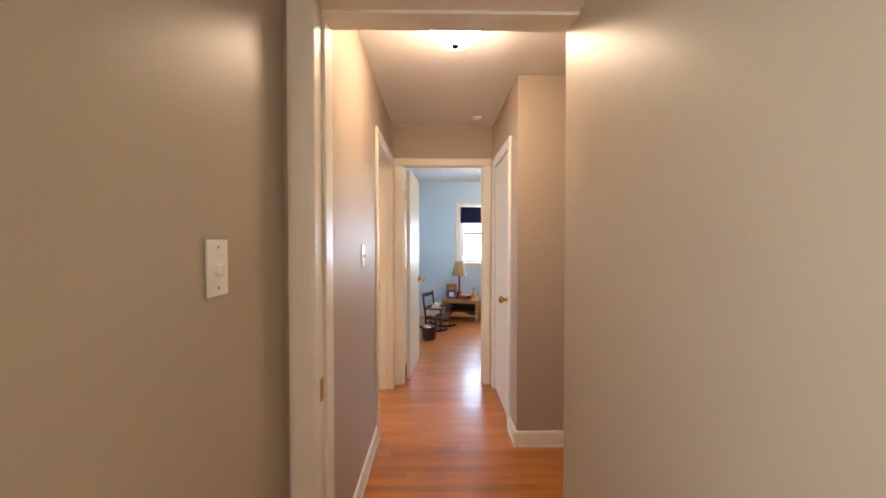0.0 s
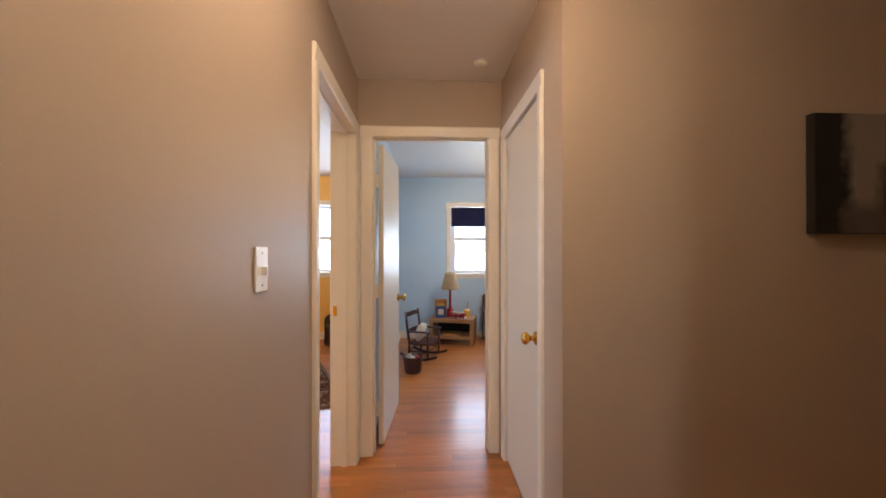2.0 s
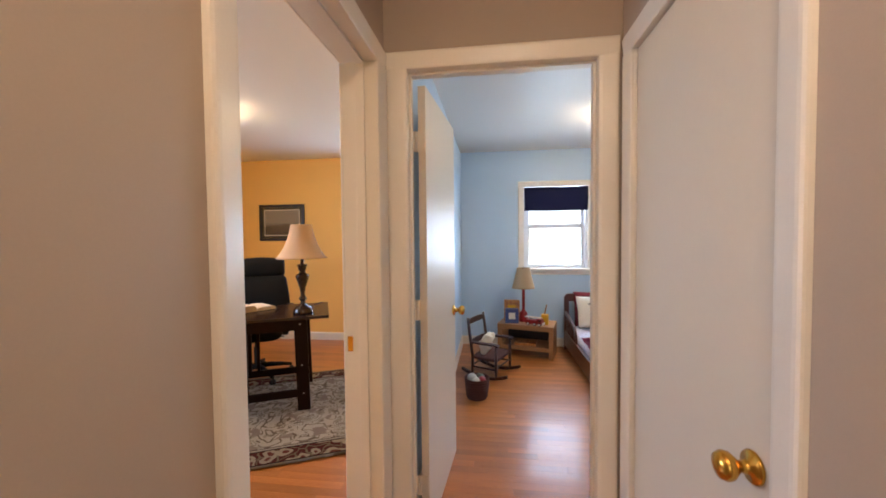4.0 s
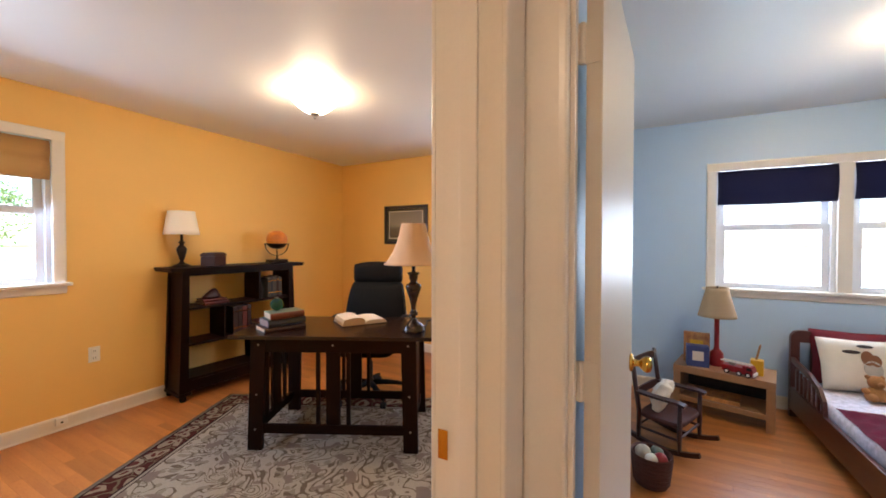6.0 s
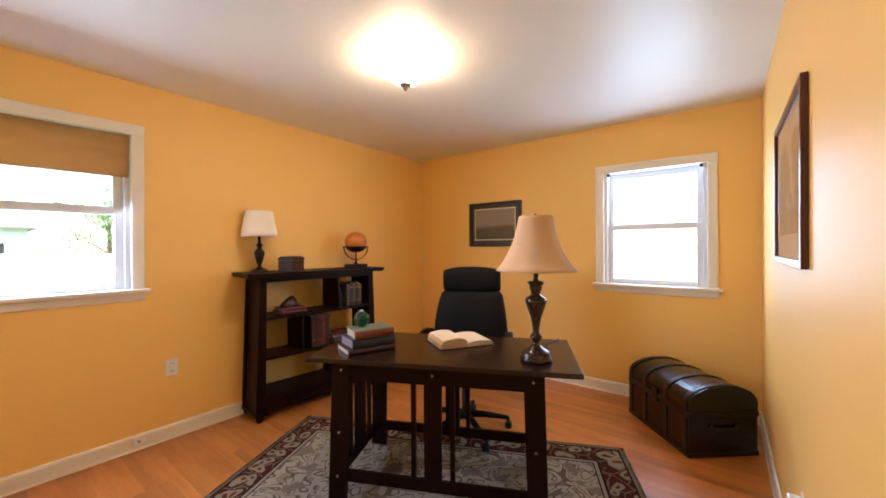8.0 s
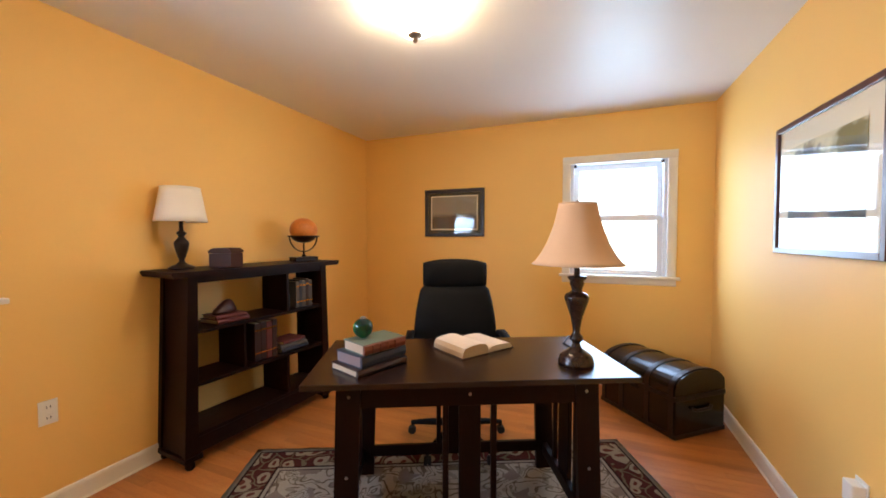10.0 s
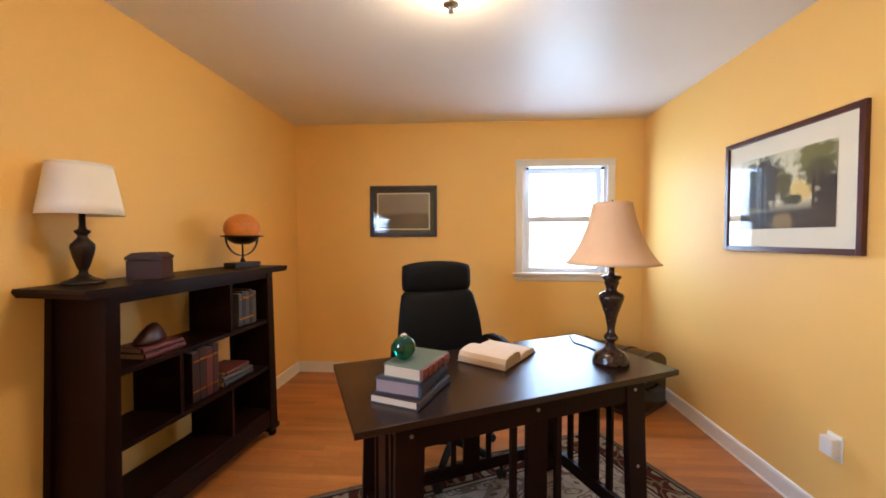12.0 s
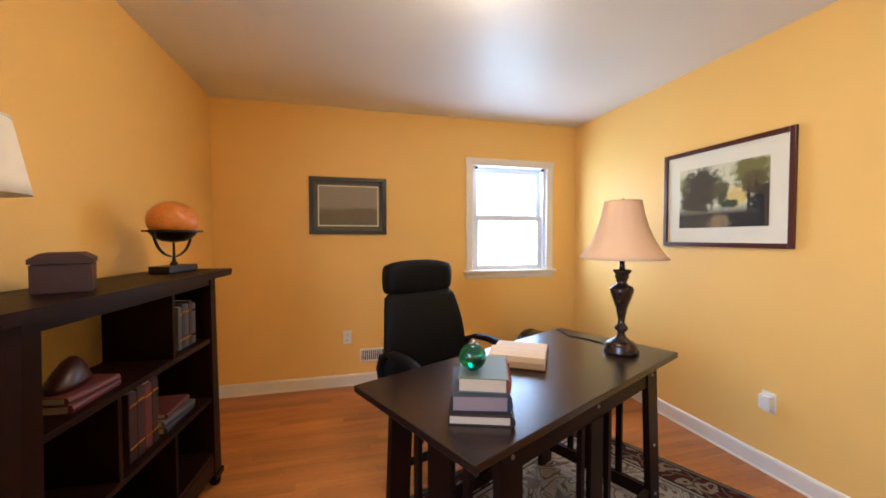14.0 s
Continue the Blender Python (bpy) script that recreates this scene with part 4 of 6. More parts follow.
def office_chair(m):
    ob = thing("office_chair", m, "black high-back office chair on casters behind a desk", "office chair")
    for i in range(5):
        a = 2 * math.pi * i / 5 + 0.3
        c, s = math.cos(a), math.sin(a)
        leg = part("base_leg", tube([(0.02 * c, 0.02 * s, 0.115), (0.12 * c, 0.12 * s, 0.110), (0.235 * c, 0.235 * s, 0.092), (0.315 * c, 0.315 * s, 0.075)], 0.024, segs=8, taper=[1.1, 1.0, 0.8, 0.65]), M_BLACK, ob, smooth=True)
        part("caster", lathe([(0.001, -0.022), (0.022, -0.022), (0.026, -0.017), (0.026, -0.005), (0.018, -0.003), (0.018, 0.003), (0.026, 0.005), (0.026, 0.017), (0.022, 0.022), (0.001, 0.022)], 16, centre=(0.315 * c, 0.315 * s, 0.026), axis="x" if abs(c) < 0.7 else "y"), M_DARK, leg)
        part("caster_stem", tube([(0.315 * c, 0.315 * s, 0.035), (0.315 * c, 0.315 * s, 0.085)], 0.008), M_DARK, leg)
    part("column", lathe([(0.001, 0.09), (0.035, 0.09), (0.035, 0.14), (0.026, 0.16), (0.026, 0.30), (0.016, 0.31), (0.016, 0.40), (0.001, 0.40)], 16), M_DARK, ob, smooth=True)
    part("mechanism", boxes([(-0.09, 0.09, -0.12, 0.14, 0.375, 0.415)], 0.012), M_DARK, ob)
    part("lever", tube([(0.08, 0.02, 0.39), (0.2, 0.02, 0.385), (0.25, 0.02, 0.38)], 0.007), M_DARK, ob)
    part("seat", soft_box(-0.255, 0.255, -0.27, 0.22, 0.405, 0.505, 0.05), M_BLACK, ob, "padded black seat", smooth=True)
    rows = []
    for k in range(15):
        v = k / 14
        z = 0.47 + 0.515 * v
        hx = 0.311 - 0.012 * math.cos(v * 3) - 0.085 * v ** 1.8
        if k in (0, 14):
            hx *= 0.9
        y = 0.205 + 0.09 * v + 0.025 * math.sin(v * math.pi * 1.2 + 2.6)
        rows.append((0, y, z, hx, 0.045 if k not in (0, 14) else 0.02))
    part("backrest", loft(rows, power=3.2), M_BLACK, ob, "tapered black mesh and leather back", smooth=True)
    rows = []
    for k in range(13):
        a = math.pi * k / 12
        rows.append((0.0, 0.0, -0.228 + 0.456 * k / 12, 0.064 * (1 if 0 < k < 12 else 0.72), 0.110 * (math.sin(a) ** 0.13 if 0 < k < 12 else 0.74)))
    head = loft(rows, power=2.6)
    turn(head, Matrix.Translation((0, 0.312, 1.058)) @ Matrix(((0, 0, 1, 0), (1, 0, 0, 0), (0, 1, 0, 0), (0, 0, 0, 1))))
    part("headrest", head, M_BLACK, ob, "rounded black headrest", smooth=True)
    for s in (-1, 1):
        x = s * 0.305
        part("armrest", flat_strip([(x, 0.20, 0.50), (x, 0.23, 0.58), (x, 0.20, 0.655), (x, 0.12, 0.685), (x, 0.0, 0.692), (x, -0.10, 0.680), (x, -0.17, 0.645), (x, -0.19, 0.59), (x, -0.16, 0.52), (x - s * 0.03, -0.08, 0.43)], 0.05, 0.026), M_BLACK, ob, "curved black arm", smooth=True)
    return ob


office_chair(pose(-1.86, 1.815, 0.012, 0, 0, 23.5))


# ---- bookshelf along the side wall; local x from the left end, y towards the wall ----
SHELF = pose(-3.175, 0.985, 0, 0, 0, 85)
SW, SD, SH = 1.04, 0.29, 1.145


def bookshelf():
    ob = thing("bookshelf", SHELF, "espresso-stained open bookshelf with staggered dividers", "bookshelf")
    part("top", prism([(-0.10, SH - 0.035), (-0.115, SH - 0.012), (-0.11, SH), (SW + 0.11, SH), (SW + 0.115, SH - 0.012), (SW + 0.10, SH - 0.035)], SD + 0.055, lambda u, v, w: (u, -0.045 + w, v)), M_ESPRESSO, ob)
    for x, s in ((0, 1), (SW, -1)):
        # side panels that flare towards the foot
        out = [(x - s * 0.035, 0.05), (x + s * 0.0, 0.05), (x + s * 0.032, 0.25), (x + s * 0.032, SH - 0.036), (x, SH - 0.036), (x - s * 0.004, 0.6)]
        part("side", prism(out, SD - 0.02, lambda u, v, w: (u, 0.01 + w, v)), M_ESPRESSO, ob)
        for y in (0.0, SD - 0.035):
            part("post", prism([(x - s * 0.045, 0.05), (x + s * 0.03, 0.05), (x + s * 0.045, SH - 0.036), (x - s * 0.008, SH - 0.036)], 0.035, lambda u, v, w, y=y: (u, y + w, v)), M_ESPRESSO, ob)
            part("foot", lathe([(0.001, 0), (0.018, 0), (0.026, 0.012), (0.026, 0.03), (0.018, 0.045), (0.020, 0.052), (0.001, 0.052)], 14, centre=(x - s * 0.010, y + 0.0175, 0)), M_ESPRESSO, ob, smooth=True)
        part("foot_rail", boxes([(x - 0.05, x + 0.05, -0.012, SD + 0.01, 0.045, 0.075)], 0.004), M_ESPRESSO, ob)
    for z in (0.19, 0.485, 0.795):
        part("shelf", boxes([(0.02, SW - 0.02, 0.008, SD - 0.005, z - 0.022, z)], 0.002), M_ESPRESSO, ob)
    part("rail", boxes([(0.03, SW - 0.03, 0.004, 0.026, 0.075, 0.168)], 0.002), M_ESPRESSO, ob)
    part("rail", boxes([(0.03, SW - 0.03, SD - 0.03, SD - 0.008, 0.075, 0.168)], 0.002), M_ESPRESSO, ob)
    part("rail", boxes([(0.04, SW - 0.04, 0.006, 0.026, SH - 0.075, SH - 0.036)], 0.002), M_ESPRESSO, ob)
    for x, z0, z1 in ((0.68, 0.795, SH - 0.036), (0.34, 0.485, 0.773), (0.68, 0.19, 0.463)):
        part("divider", boxes([(x - 0.010, x + 0.010, 0.012, SD - 0.01, z0, z1)], 0.002), M_ESPRESSO, ob)
    return ob


bookshelf()


def on_shelf(x, y, z, rz=0.0):
    return SHELF @ pose(x, y, z, 0, 0, rz)


turned_lamp("table_lamp", on_shelf(0.067, 0.20, SH), "dark bronze lamp with a white drum shade on a bookshelf",
            [(0.001, 0), (0.070, 0), (0.072, 0.008), (0.055, 0.018), (0.032, 0.028), (0.016, 0.042), (0.014, 0.055), (0.022, 0.075), (0.034, 0.120), (0.040, 0.150), (0.038, 0.165), (0.022, 0.185), (0.015, 0.195), (0.018, 0.205), (0.026, 0.212), (0.026, 0.220), (0.014, 0.228), (0.011, 0.24), (0.011, 0.29), (0.001, 0.291)],
            [(0.138, 0.285), (0.130, 0.330), (0.118, 0.400), (0.106, 0.470), (0.102, 0.490)], M_BRONZE, M_WHITESHADE)
wood_box = thing("wooden_box", on_shelf(0.30, 0.13, SH, 30), "dark brown wooden keepsake box on a bookshelf", "box")
part("body", boxes([(-0.080, 0.080, -0.068, 0.068, 0, 0.088)], 0.004), M_BOXWOOD, wood_box)
part("lid", prism([(-0.071, 0.090), (-0.071, 0.104), (-0.045, 0.122), (0.045, 0.122), (0.071, 0.104), (0.071, 0.090)], 0.166, lambda u, v, w: (-0.083 + w, u, v)), M_BOXWOOD, wood_box)
part("keyhole", lathe([(0.001, -0.002), (0.008, -0.002), (0.008, 0.001)], 12, centre=(0.0805, 0.0, 0.06), axis="x"), M_DARK, wood_box)


def globe(m):
    ob = thing("desk_globe", m, "orange globe in a dark half-ring stand on a bookshelf", "globe")
    part("foot", boxes([(-0.05, 0.05, -0.10, 0.10, 0, 0.034)], 0.006), M_BRONZE, ob)
    part("stem", lathe([(0.001, 0.034), (0.020, 0.036), (0.009, 0.055), (0.006, 0.075), (0.005, 0.146), (0.001, 0.146)], 12), M_BRONZE, ob, smooth=True)
    part("ring", flat_strip([(0, 0.124 * math.cos(a), 0.20 + 0.124 * math.sin(a)) for a in [-math.pi * i / 20 for i in range(21)]], 0.012, 0.006), M_BRONZE, ob)
    part("collar", lathe([(0.090, 0.197), (0.124, 0.197), (0.124, 0.205), (0.090, 0.205), (0.090, 0.197)], 32), M_BRONZE, ob)
    part("cup", lathe([(0.106, 0.206), (0.101, 0.196), (0.084, 0.174), (0.05, 0.153), (0.001, 0.145), (0.001, 0.149), (0.048, 0.158), (0.080, 0.179), (0.096, 0.200), (0.100, 0.206), (0.106, 0.206)], 28), M_BRONZE, ob, smooth=True)
    bm = bmesh.new()
    bmesh.ops.create_uvsphere(bm, u_segments=32, v_segments=20, radius=0.108)
    bmesh.ops.transform(bm, matrix=Matrix.Translation((0, 0, 0.250)) @ Matrix.Diagonal((1, 1, 0.91, 1)), verts=bm.verts)
    part("ball", bm, M_ORANGE, ob, "orange mottled ball", smooth=True)


globe(on_shelf(0.955, 0.145, SH, 80))

# what stands on the shelves
book(on_shelf(0.165, 0.205, 0.795, -87), 0.17, 0.22, 0.028, M_REDBOOK, "faded red book lying on a shelf", False)
book(on_shelf(0.175, 0.195, 0.823, -93), 0.155, 0.20, 0.025, M_REDBOOK, "old dark red book lying on a book", False)


def shell_box(m):
    ob = thing("carved_ornament", m, "dark carved wooden ornament on stacked books", "ornament")
    part("body", loft([(0, 0, 0, 0.085, 0.045), (0, 0, 0.02, 0.080, 0.045), (0.01, 0, 0.05, 0.055, 0.035), (0.02, 0, 0.075, 0.028, 0.022), (0.025, 0, 0.085, 0.01, 0.01)], 20, 2.2), M_MAHOG, ob, smooth=True)


shell_box(on_shelf(0.27, 0.11, 0.848, 10))


def upright_books(x, y, z, rows, label):
    for w, h, d, mat in rows:
        ob = thing("book", on_shelf(x, y, z), label, "book", group="books on the shelf")
        part("cover", boxes([(0, w, 0, d, 0, h)], 0.004), mat, ob)
        part("page_block", boxes([(0.004, w - 0.004, 0.006, d + 0.002, h - 0.006, h + 0.001)]), M_PAGES, ob)
        for f in (0.2, 0.8):
            part("band", boxes([(0.002, w - 0.002, -0.0015, 0.002, h * f, h * f + 0.008)]), M_BRASS, ob)
        x += w + 0.002


upright_books(0.79, 0.05, 0.795, [(0.030, 0.20, 0.15, M_GREYBOOK), (0.026, 0.21, 0.15, M_BLUEBOOK), (0.034, 0.205, 0.15, M_GREYBOOK), (0.028, 0.215, 0.15, M_BROWNBOOK), (0.032, 0.20, 0.15, M_GREYBOOK)], "worn grey book standing upright on a shelf")
upright_books(0.43, 0.04, 0.485, [(0.045, 0.26, 0.17, M_BROWNBOOK), (0.042, 0.265, 0.17, M_BROWNBOOK), (0.045, 0.26, 0.17, M_REDBOOK), (0.040, 0.265, 0.17, M_BROWNBOOK)], "tall brown leather book standing upright on a shelf")
book(on_shelf(0.635, 0.215, 0.485, -88), 0.18, 0.25, 0.030, M_BLUEBOOK, "dark book lying flat on a shelf", False)
book(on_shelf(0.645, 0.21, 0.515, -93), 0.17, 0.23, 0.028, M_GREYBOOK, "grey book lying flat on a book", False)
book(on_shelf(0.65, 0.20, 0.543, -86), 0.16, 0.21, 0.022, M_REDBOOK, "thin red book lying flat on a book", False)
bottle = thing("dark_bottle", on_shelf(0.735, 0.09, 0.795), "small dark bottle on a shelf", "bottle")
part("body", lathe([(0.001, 0), (0.022, 0), (0.024, 0.02), (0.024, 0.10), (0.012, 0.13), (0.010, 0.16), (0.001, 0.16)], 14), M_DARK, bottle, smooth=True)


# ---- trunk across the corner; local x along its front, y to the back ----
def trunk():
    m = pose(-0.975, 2.86, 0, 0, 0, math.degrees(math.atan2(-0.49, 0.425)))
    ob = thing("storage_trunk", m, "black leather dome-top trunk across a room corner", "trunk")
    L, D, h = 0.66, 0.46, 0.285
    part("body", boxes([(0, L, 0, D, 0.012, h)], 0.008), M_TRUNK, ob)
    dome = [(D / 2 + D / 2 * math.cos(a), h + 0.055 + 0.105 * math.sin(a)) for a in [math.pi * i / 14 for i in range(15)]]
    part("lid", prism([(D, h + 0.004)] + dome + [(0, h + 0.004)], L, lambda y, z, x: (x, y, z)), M_TRUNK, ob, "domed glossy black lid", smooth=False)
    for x in (0.02, 0.20, 0.43, 0.62):
        strap = [(y + 0.005 * (1 if y > D / 2 else -1), z + 0.006) for y, z in dome]
        part("strap", prism([(D + 0.005, 0.015)] + strap + [(-0.005, 0.015), (-0.001, 0.015), (-0.001, h + 0.06)] + [(y, z + 0.001) for y, z in reversed(dome)] + [(D + 0.001, 0.015)], 0.035, lambda y, z, w, x=x: (x + w - 0.01, y, z)), M_STRAP, ob, "worn brown leather strap")
    part("band", boxes([(-0.004, L + 0.004, -0.004, D + 0.004, h - 0.030, h)], 0.003), M_STRAP, ob)
    part("band", boxes([(-0.004, L + 0.004, -0.004, D + 0.004, 0.004, 0.035)], 0.003), M_STRAP, ob)
    part("latch", boxes([(L / 2 - 0.03, L / 2 + 0.03, -0.012, -0.003, h - 0.05, h + 0.04)], 0.003), M_BRONZE, ob)
    for x in (-0.008, L + 0.008):
        s = -1 if x < 0 else 1
        part("handle", tube([(x, 0.14, 0.20), (x + s * 0.012, 0.17, 0.185), (x + s * 0.012, 0.29, 0.185), (x, 0.32, 0.20)], 0.010), M_STRAP, ob)


trunk()


# ---- pictures ----
def framed(name, m, w, h, fw, frame_mat, mat_board, margin, print_mat, label, depth=0.022, line=None):
    """A picture hanging on a wall; local x along the wall, -y into the room, z up from the lower edge."""
    ob = thing(name, m, label, "picture")
    for x0, x1, z0, z1 in ((0, fw, 0, h), (w - fw, w, 0, h), (fw, w - fw, 0, fw), (fw, w - fw, h - fw, h)):
        bar = part("frame_bar", boxes([(x0, x1, -depth, -0.002, z0, z1)], 0.003), frame_mat, ob)
    part("mat_board", boxes([(fw - 0.003, w - fw + 0.003, -0.008, -0.004, fw - 0.003, h - fw + 0.003)]), mat_board, ob)
    if line:
        a = margin - 0.010
        part("mat_line", boxes([(a, w - a, -0.0090, -0.0082, a, h - a)]), line, ob)
    pm = part("print", boxes([(-(w / 2 - margin), w / 2 - margin, -0.0006, 0.0006, -(h / 2 - margin), h / 2 - margin)]), print_mat, ob)
    pm.location = (w / 2, -0.0100, h / 2)
    gl = part("pane", boxes([(fw - 0.002, w - fw + 0.002, -0.0145, -0.0130, fw - 0.002, h - fw + 0.002)]), M_GLASS, ob)
    gl.visible_shadow = False
    return ob


P_LAND = picture_material("printed_landscape", srgb("D3CFAE"), srgb("221E12"), -0.085,
                          [(0.10, -0.015, 0.10, 0.055, srgb("D9BE72")), (-0.21, 0.09, 0.09, 0.07, srgb("8A8450")), (-0.12, 0.055, 0.135, 0.135, srgb("2C2C18")), (-0.17, -0.03, 0.10, 0.08, srgb("29250F")), (0.01, 0.02, 0.045, 0.085, srgb("4A4A22")), (0.19, 0.125, 0.105, 0.085, srgb("6E6C34")), (0.205, 0.06, 0.085, 0.07, srgb("4E4A22")), (0.25, -0.045, 0.075, 0.085, srgb("17150C")), (0.176, -0.01, 0.010, 0.10, srgb("1E180E")), (0.215, 0.0, 0.008, 0.09, srgb("1E180E")), (0.065, -0.055, 0.05, 0.026, srgb("333A1C")), (-0.21, -0.095, 0.08, 0.012, srgb("6A6038")), (0.0, -0.165, 0.065, 0.045, srgb("857048"))], 26)
# the grey fade paints in the room's reflection on the glass
P_GREY = picture_material("printed_grey_reflection", srgb("8C8478"), srgb("4A4238"), -0.03, [(0.08, -0.07, 0.20, 0.05, srgb("5A4A40"))], 12)
M_DARKMAT = material("dark_green_mat_board", srgb("3A3A30"), 0.85, vary=0.04, bump=0)
framed("framed_print", pose(XR, 2.085, 1.255, 0, 0, -90), 0.82, 0.645, 0.028, M_REDFRAME, M_MAT, 0.125, P_LAND, "landscape print with a cream mat in a mahogany frame")
framed("framed_picture", pose(-2.724, YB, 1.344), 0.654, 0.494, 0.036, M_BLACKFRAME, M_DARKMAT, 0.080, P_GREY, "small grey print with a painted reflection and dark mat in a black frame", line=M_MAT)


# ---- outlets, switches, vent ----
def wall_plate(name, m, label, kind="outlet"):
    ob = thing(name, m, label, "wall outlet" if kind == "outlet" else "light switch")
    part("plate", boxes([(-0.035, 0.035, -0.006, -0.0005, -0.058, 0.058)], 0.002), M_PLASTIC, ob)
    if kind == "outlet":
        for z in (-0.026, 0.026):
            socket = part("socket", boxes([(-0.017, 0.017, -0.0085, -0.005, z - 0.015, z + 0.015)], 0.002), M_PLASTIC, ob)
            part("slot", boxes([(-0.008, -0.005, -0.0092, -0.008, z - 0.006, z + 0.006), (0.005, 0.008, -0.0092, -0.008, z - 0.006, z + 0.006)]), M_DARK, socket)
    else:
        part("toggle", boxes([(-0.005, 0.005, -0.020, -0.005, -0.014, 0.006)], 0.002), M_PLASTIC, ob)
        for z in (-0.042, 0.042):
            part("screw", lathe([(0.001, -0.0075), (0.003, -0.007), (0.003, -0.005)], 8, centre=(0, 0, z), axis="y"), M_STEEL, ob)
    return ob


wall_plate("wall_outlet", pose(XL, 0.494, 0.50, 0, 0, 90), "white double wall outlet in a yellow wall")
wall_plate("wall_outlet", pose(-2.416, YB, 0.434), "white double wall outlet in a yellow wall")
plug_box = wall_plate("wall_outlet", pose(XR, 1.369, 0.40, 0, 0, -90), "white wall outlet with a plug-in adapter")
part("adapter", boxes([(-0.03, 0.03, -0.045, -0.006, -0.035, 0.045)], 0.006), M_PLASTIC, plug_box, "white plug-in adapter")
wall_plate("light_switch", pose(0.0, -1.43, 1.28, 0, 0, 90), "white toggle light switch on a taupe wall", "switch")
wall_plate("light_switch", pose(-0.045, -2.716, 1.303, 0, 0, 90), "white toggle light switch on a beige wall", "switch")
vent = thing("wall_vent", pose(-2.31, YB, 0.205), "white metal register vent low on a wall", "vent")
part("frame", boxes([(0, 0.27, -0.008, -0.0005, 0, 0.014), (0, 0.27, -0.008, -0.0005, 0.101, 0.115), (0, 0.014, -0.008, -0.0005, 0.014, 0.101), (0.256, 0.27, -0.008, -0.0005, 0.014, 0.101)], 0.002), M_PLASTIC, vent)
# dark sheet in place of the shade inside the duct
part("duct_shade", boxes([(0.012, 0.258, -0.003, -0.0008, 0.012, 0.103)]), M_DARK, vent)
for i in range(14):
    x = 0.022 + i * 0.0168
    part("slat", boxes([(x, x + 0.007, -0.007, -0.003, 0.014, 0.101)]), M_PLASTIC, vent)


jack = thing("cable_jack", pose(XL + 0.013, 0.30, 0.07, 0, 0, 90), "small white cable box on a baseboard", "cable jack")
part("box", boxes([(-0.032, 0.032, -0.022, 0.0, -0.025, 0.028)], 0.003), M_PLASTIC, jack)
part("port", boxes([(-0.007, 0.007, -0.0235, -0.021, -0.012, 0.0)]), M_DARK, jack)


# ---- rug ----
rug = thing("area_rug", Matrix.Translation((0.906 * -1.02 - 0.4226 * 1.615, 0.4226 * -1.02 + 0.906 * 1.615, 0)) @ pose(0, 0, 0, 0, 0, 25), "beige patterned wool rug with a dark red border", "rug")
bm = bmesh.new()
nx, ny = 60, 40
RX, RY = 1.15, 0.785
vs = [[bm.verts.new((-RX + 2 * RX * i / nx, -RY + 2 * RY * j / ny, 0.010 + 0.0012 * noise.noise((i * 0.35, j * 0.35, 0)))) for i in range(nx + 1)] for j in range(ny + 1)]
for j in range(ny):
    for i in range(nx):
        bm.faces.new((vs[j][i], vs[j][i + 1], vs[j + 1][i + 1], vs[j + 1][i]))
bmesh.ops.solidify(bm, geom=bm.faces[:], thickness=0.008)
bmesh.ops.recalc_face_normals(bm, faces=bm.faces)
part("woven_surface", bm, rug_material(RX, RY), rug, smooth=True)


# ---- hall ----
canvas = thing("canvas_print", pose(1.89, -1.07, 1.39), "black and white building photograph on stretched canvas", "picture")
P_CANVAS = picture_material("printed_photograph", srgb("8A8078"), srgb("5A524C"), -0.12, [(-0.30, 0.0, 0.12, 0.8, srgb("0E0C0B")), (0.02, -0.08, 0.09, 0.12, srgb("3A3430")), (0.18, -0.12, 0.12, 0.09, srgb("4A423C"))], 9)
part("stretcher", boxes([(0, 0.62, -0.035, -0.003, 0, 0.455)], 0.003), M_DARK, canvas)
face = part("printed_face", boxes([(-0.308, 0.308, -0.001, 0.001, -0.2255, 0.2255)]), P_CANVAS, canvas)
face.location = (0.31, -0.0365, 0.2275)
sensor = thing("ceiling_sensor", pose(0.762, -0.246, 2.44), "small round white sensor on the hall ceiling", "sensor")
part("body", lathe([(0.001, 0), (0.040, 0), (0.040, -0.010), (0.032, -0.020), (0.001, -0.023)], 20), M_PLASTIC, sensor, smooth=True)
detector = thing("smoke_detector", pose(0.622, 0.865, 2.44), "round white smoke detector on the bedroom ceiling", "smoke detector")
part("base", lathe([(0.001, 0), (0.068, 0), (0.068, -0.012), (0.001, -0.012)], 28), M_PLASTIC, detector)
part("cover", lathe([(0.062, -0.012), (0.060, -0.030), (0.048, -0.042), (0.001, -0.046)], 28), M_PLASTIC, detector, smooth=True)
for i in range(10):
    a = 2 * math.pi * i / 10
    part("vent_slot", boxes([(0.0585 * math.cos(a) - 0.003, 0.0585 * math.cos(a) + 0.003, 0.0585 * math.sin(a) - 0.003, 0.0585 * math.sin(a) + 0.003, -0.028, -0.018)]), M_DARK, detector)


# ---- blue bedroom ----
NS = pose(0.585, 2.775, 0, 0, 0, -15)
NSH = 0.37


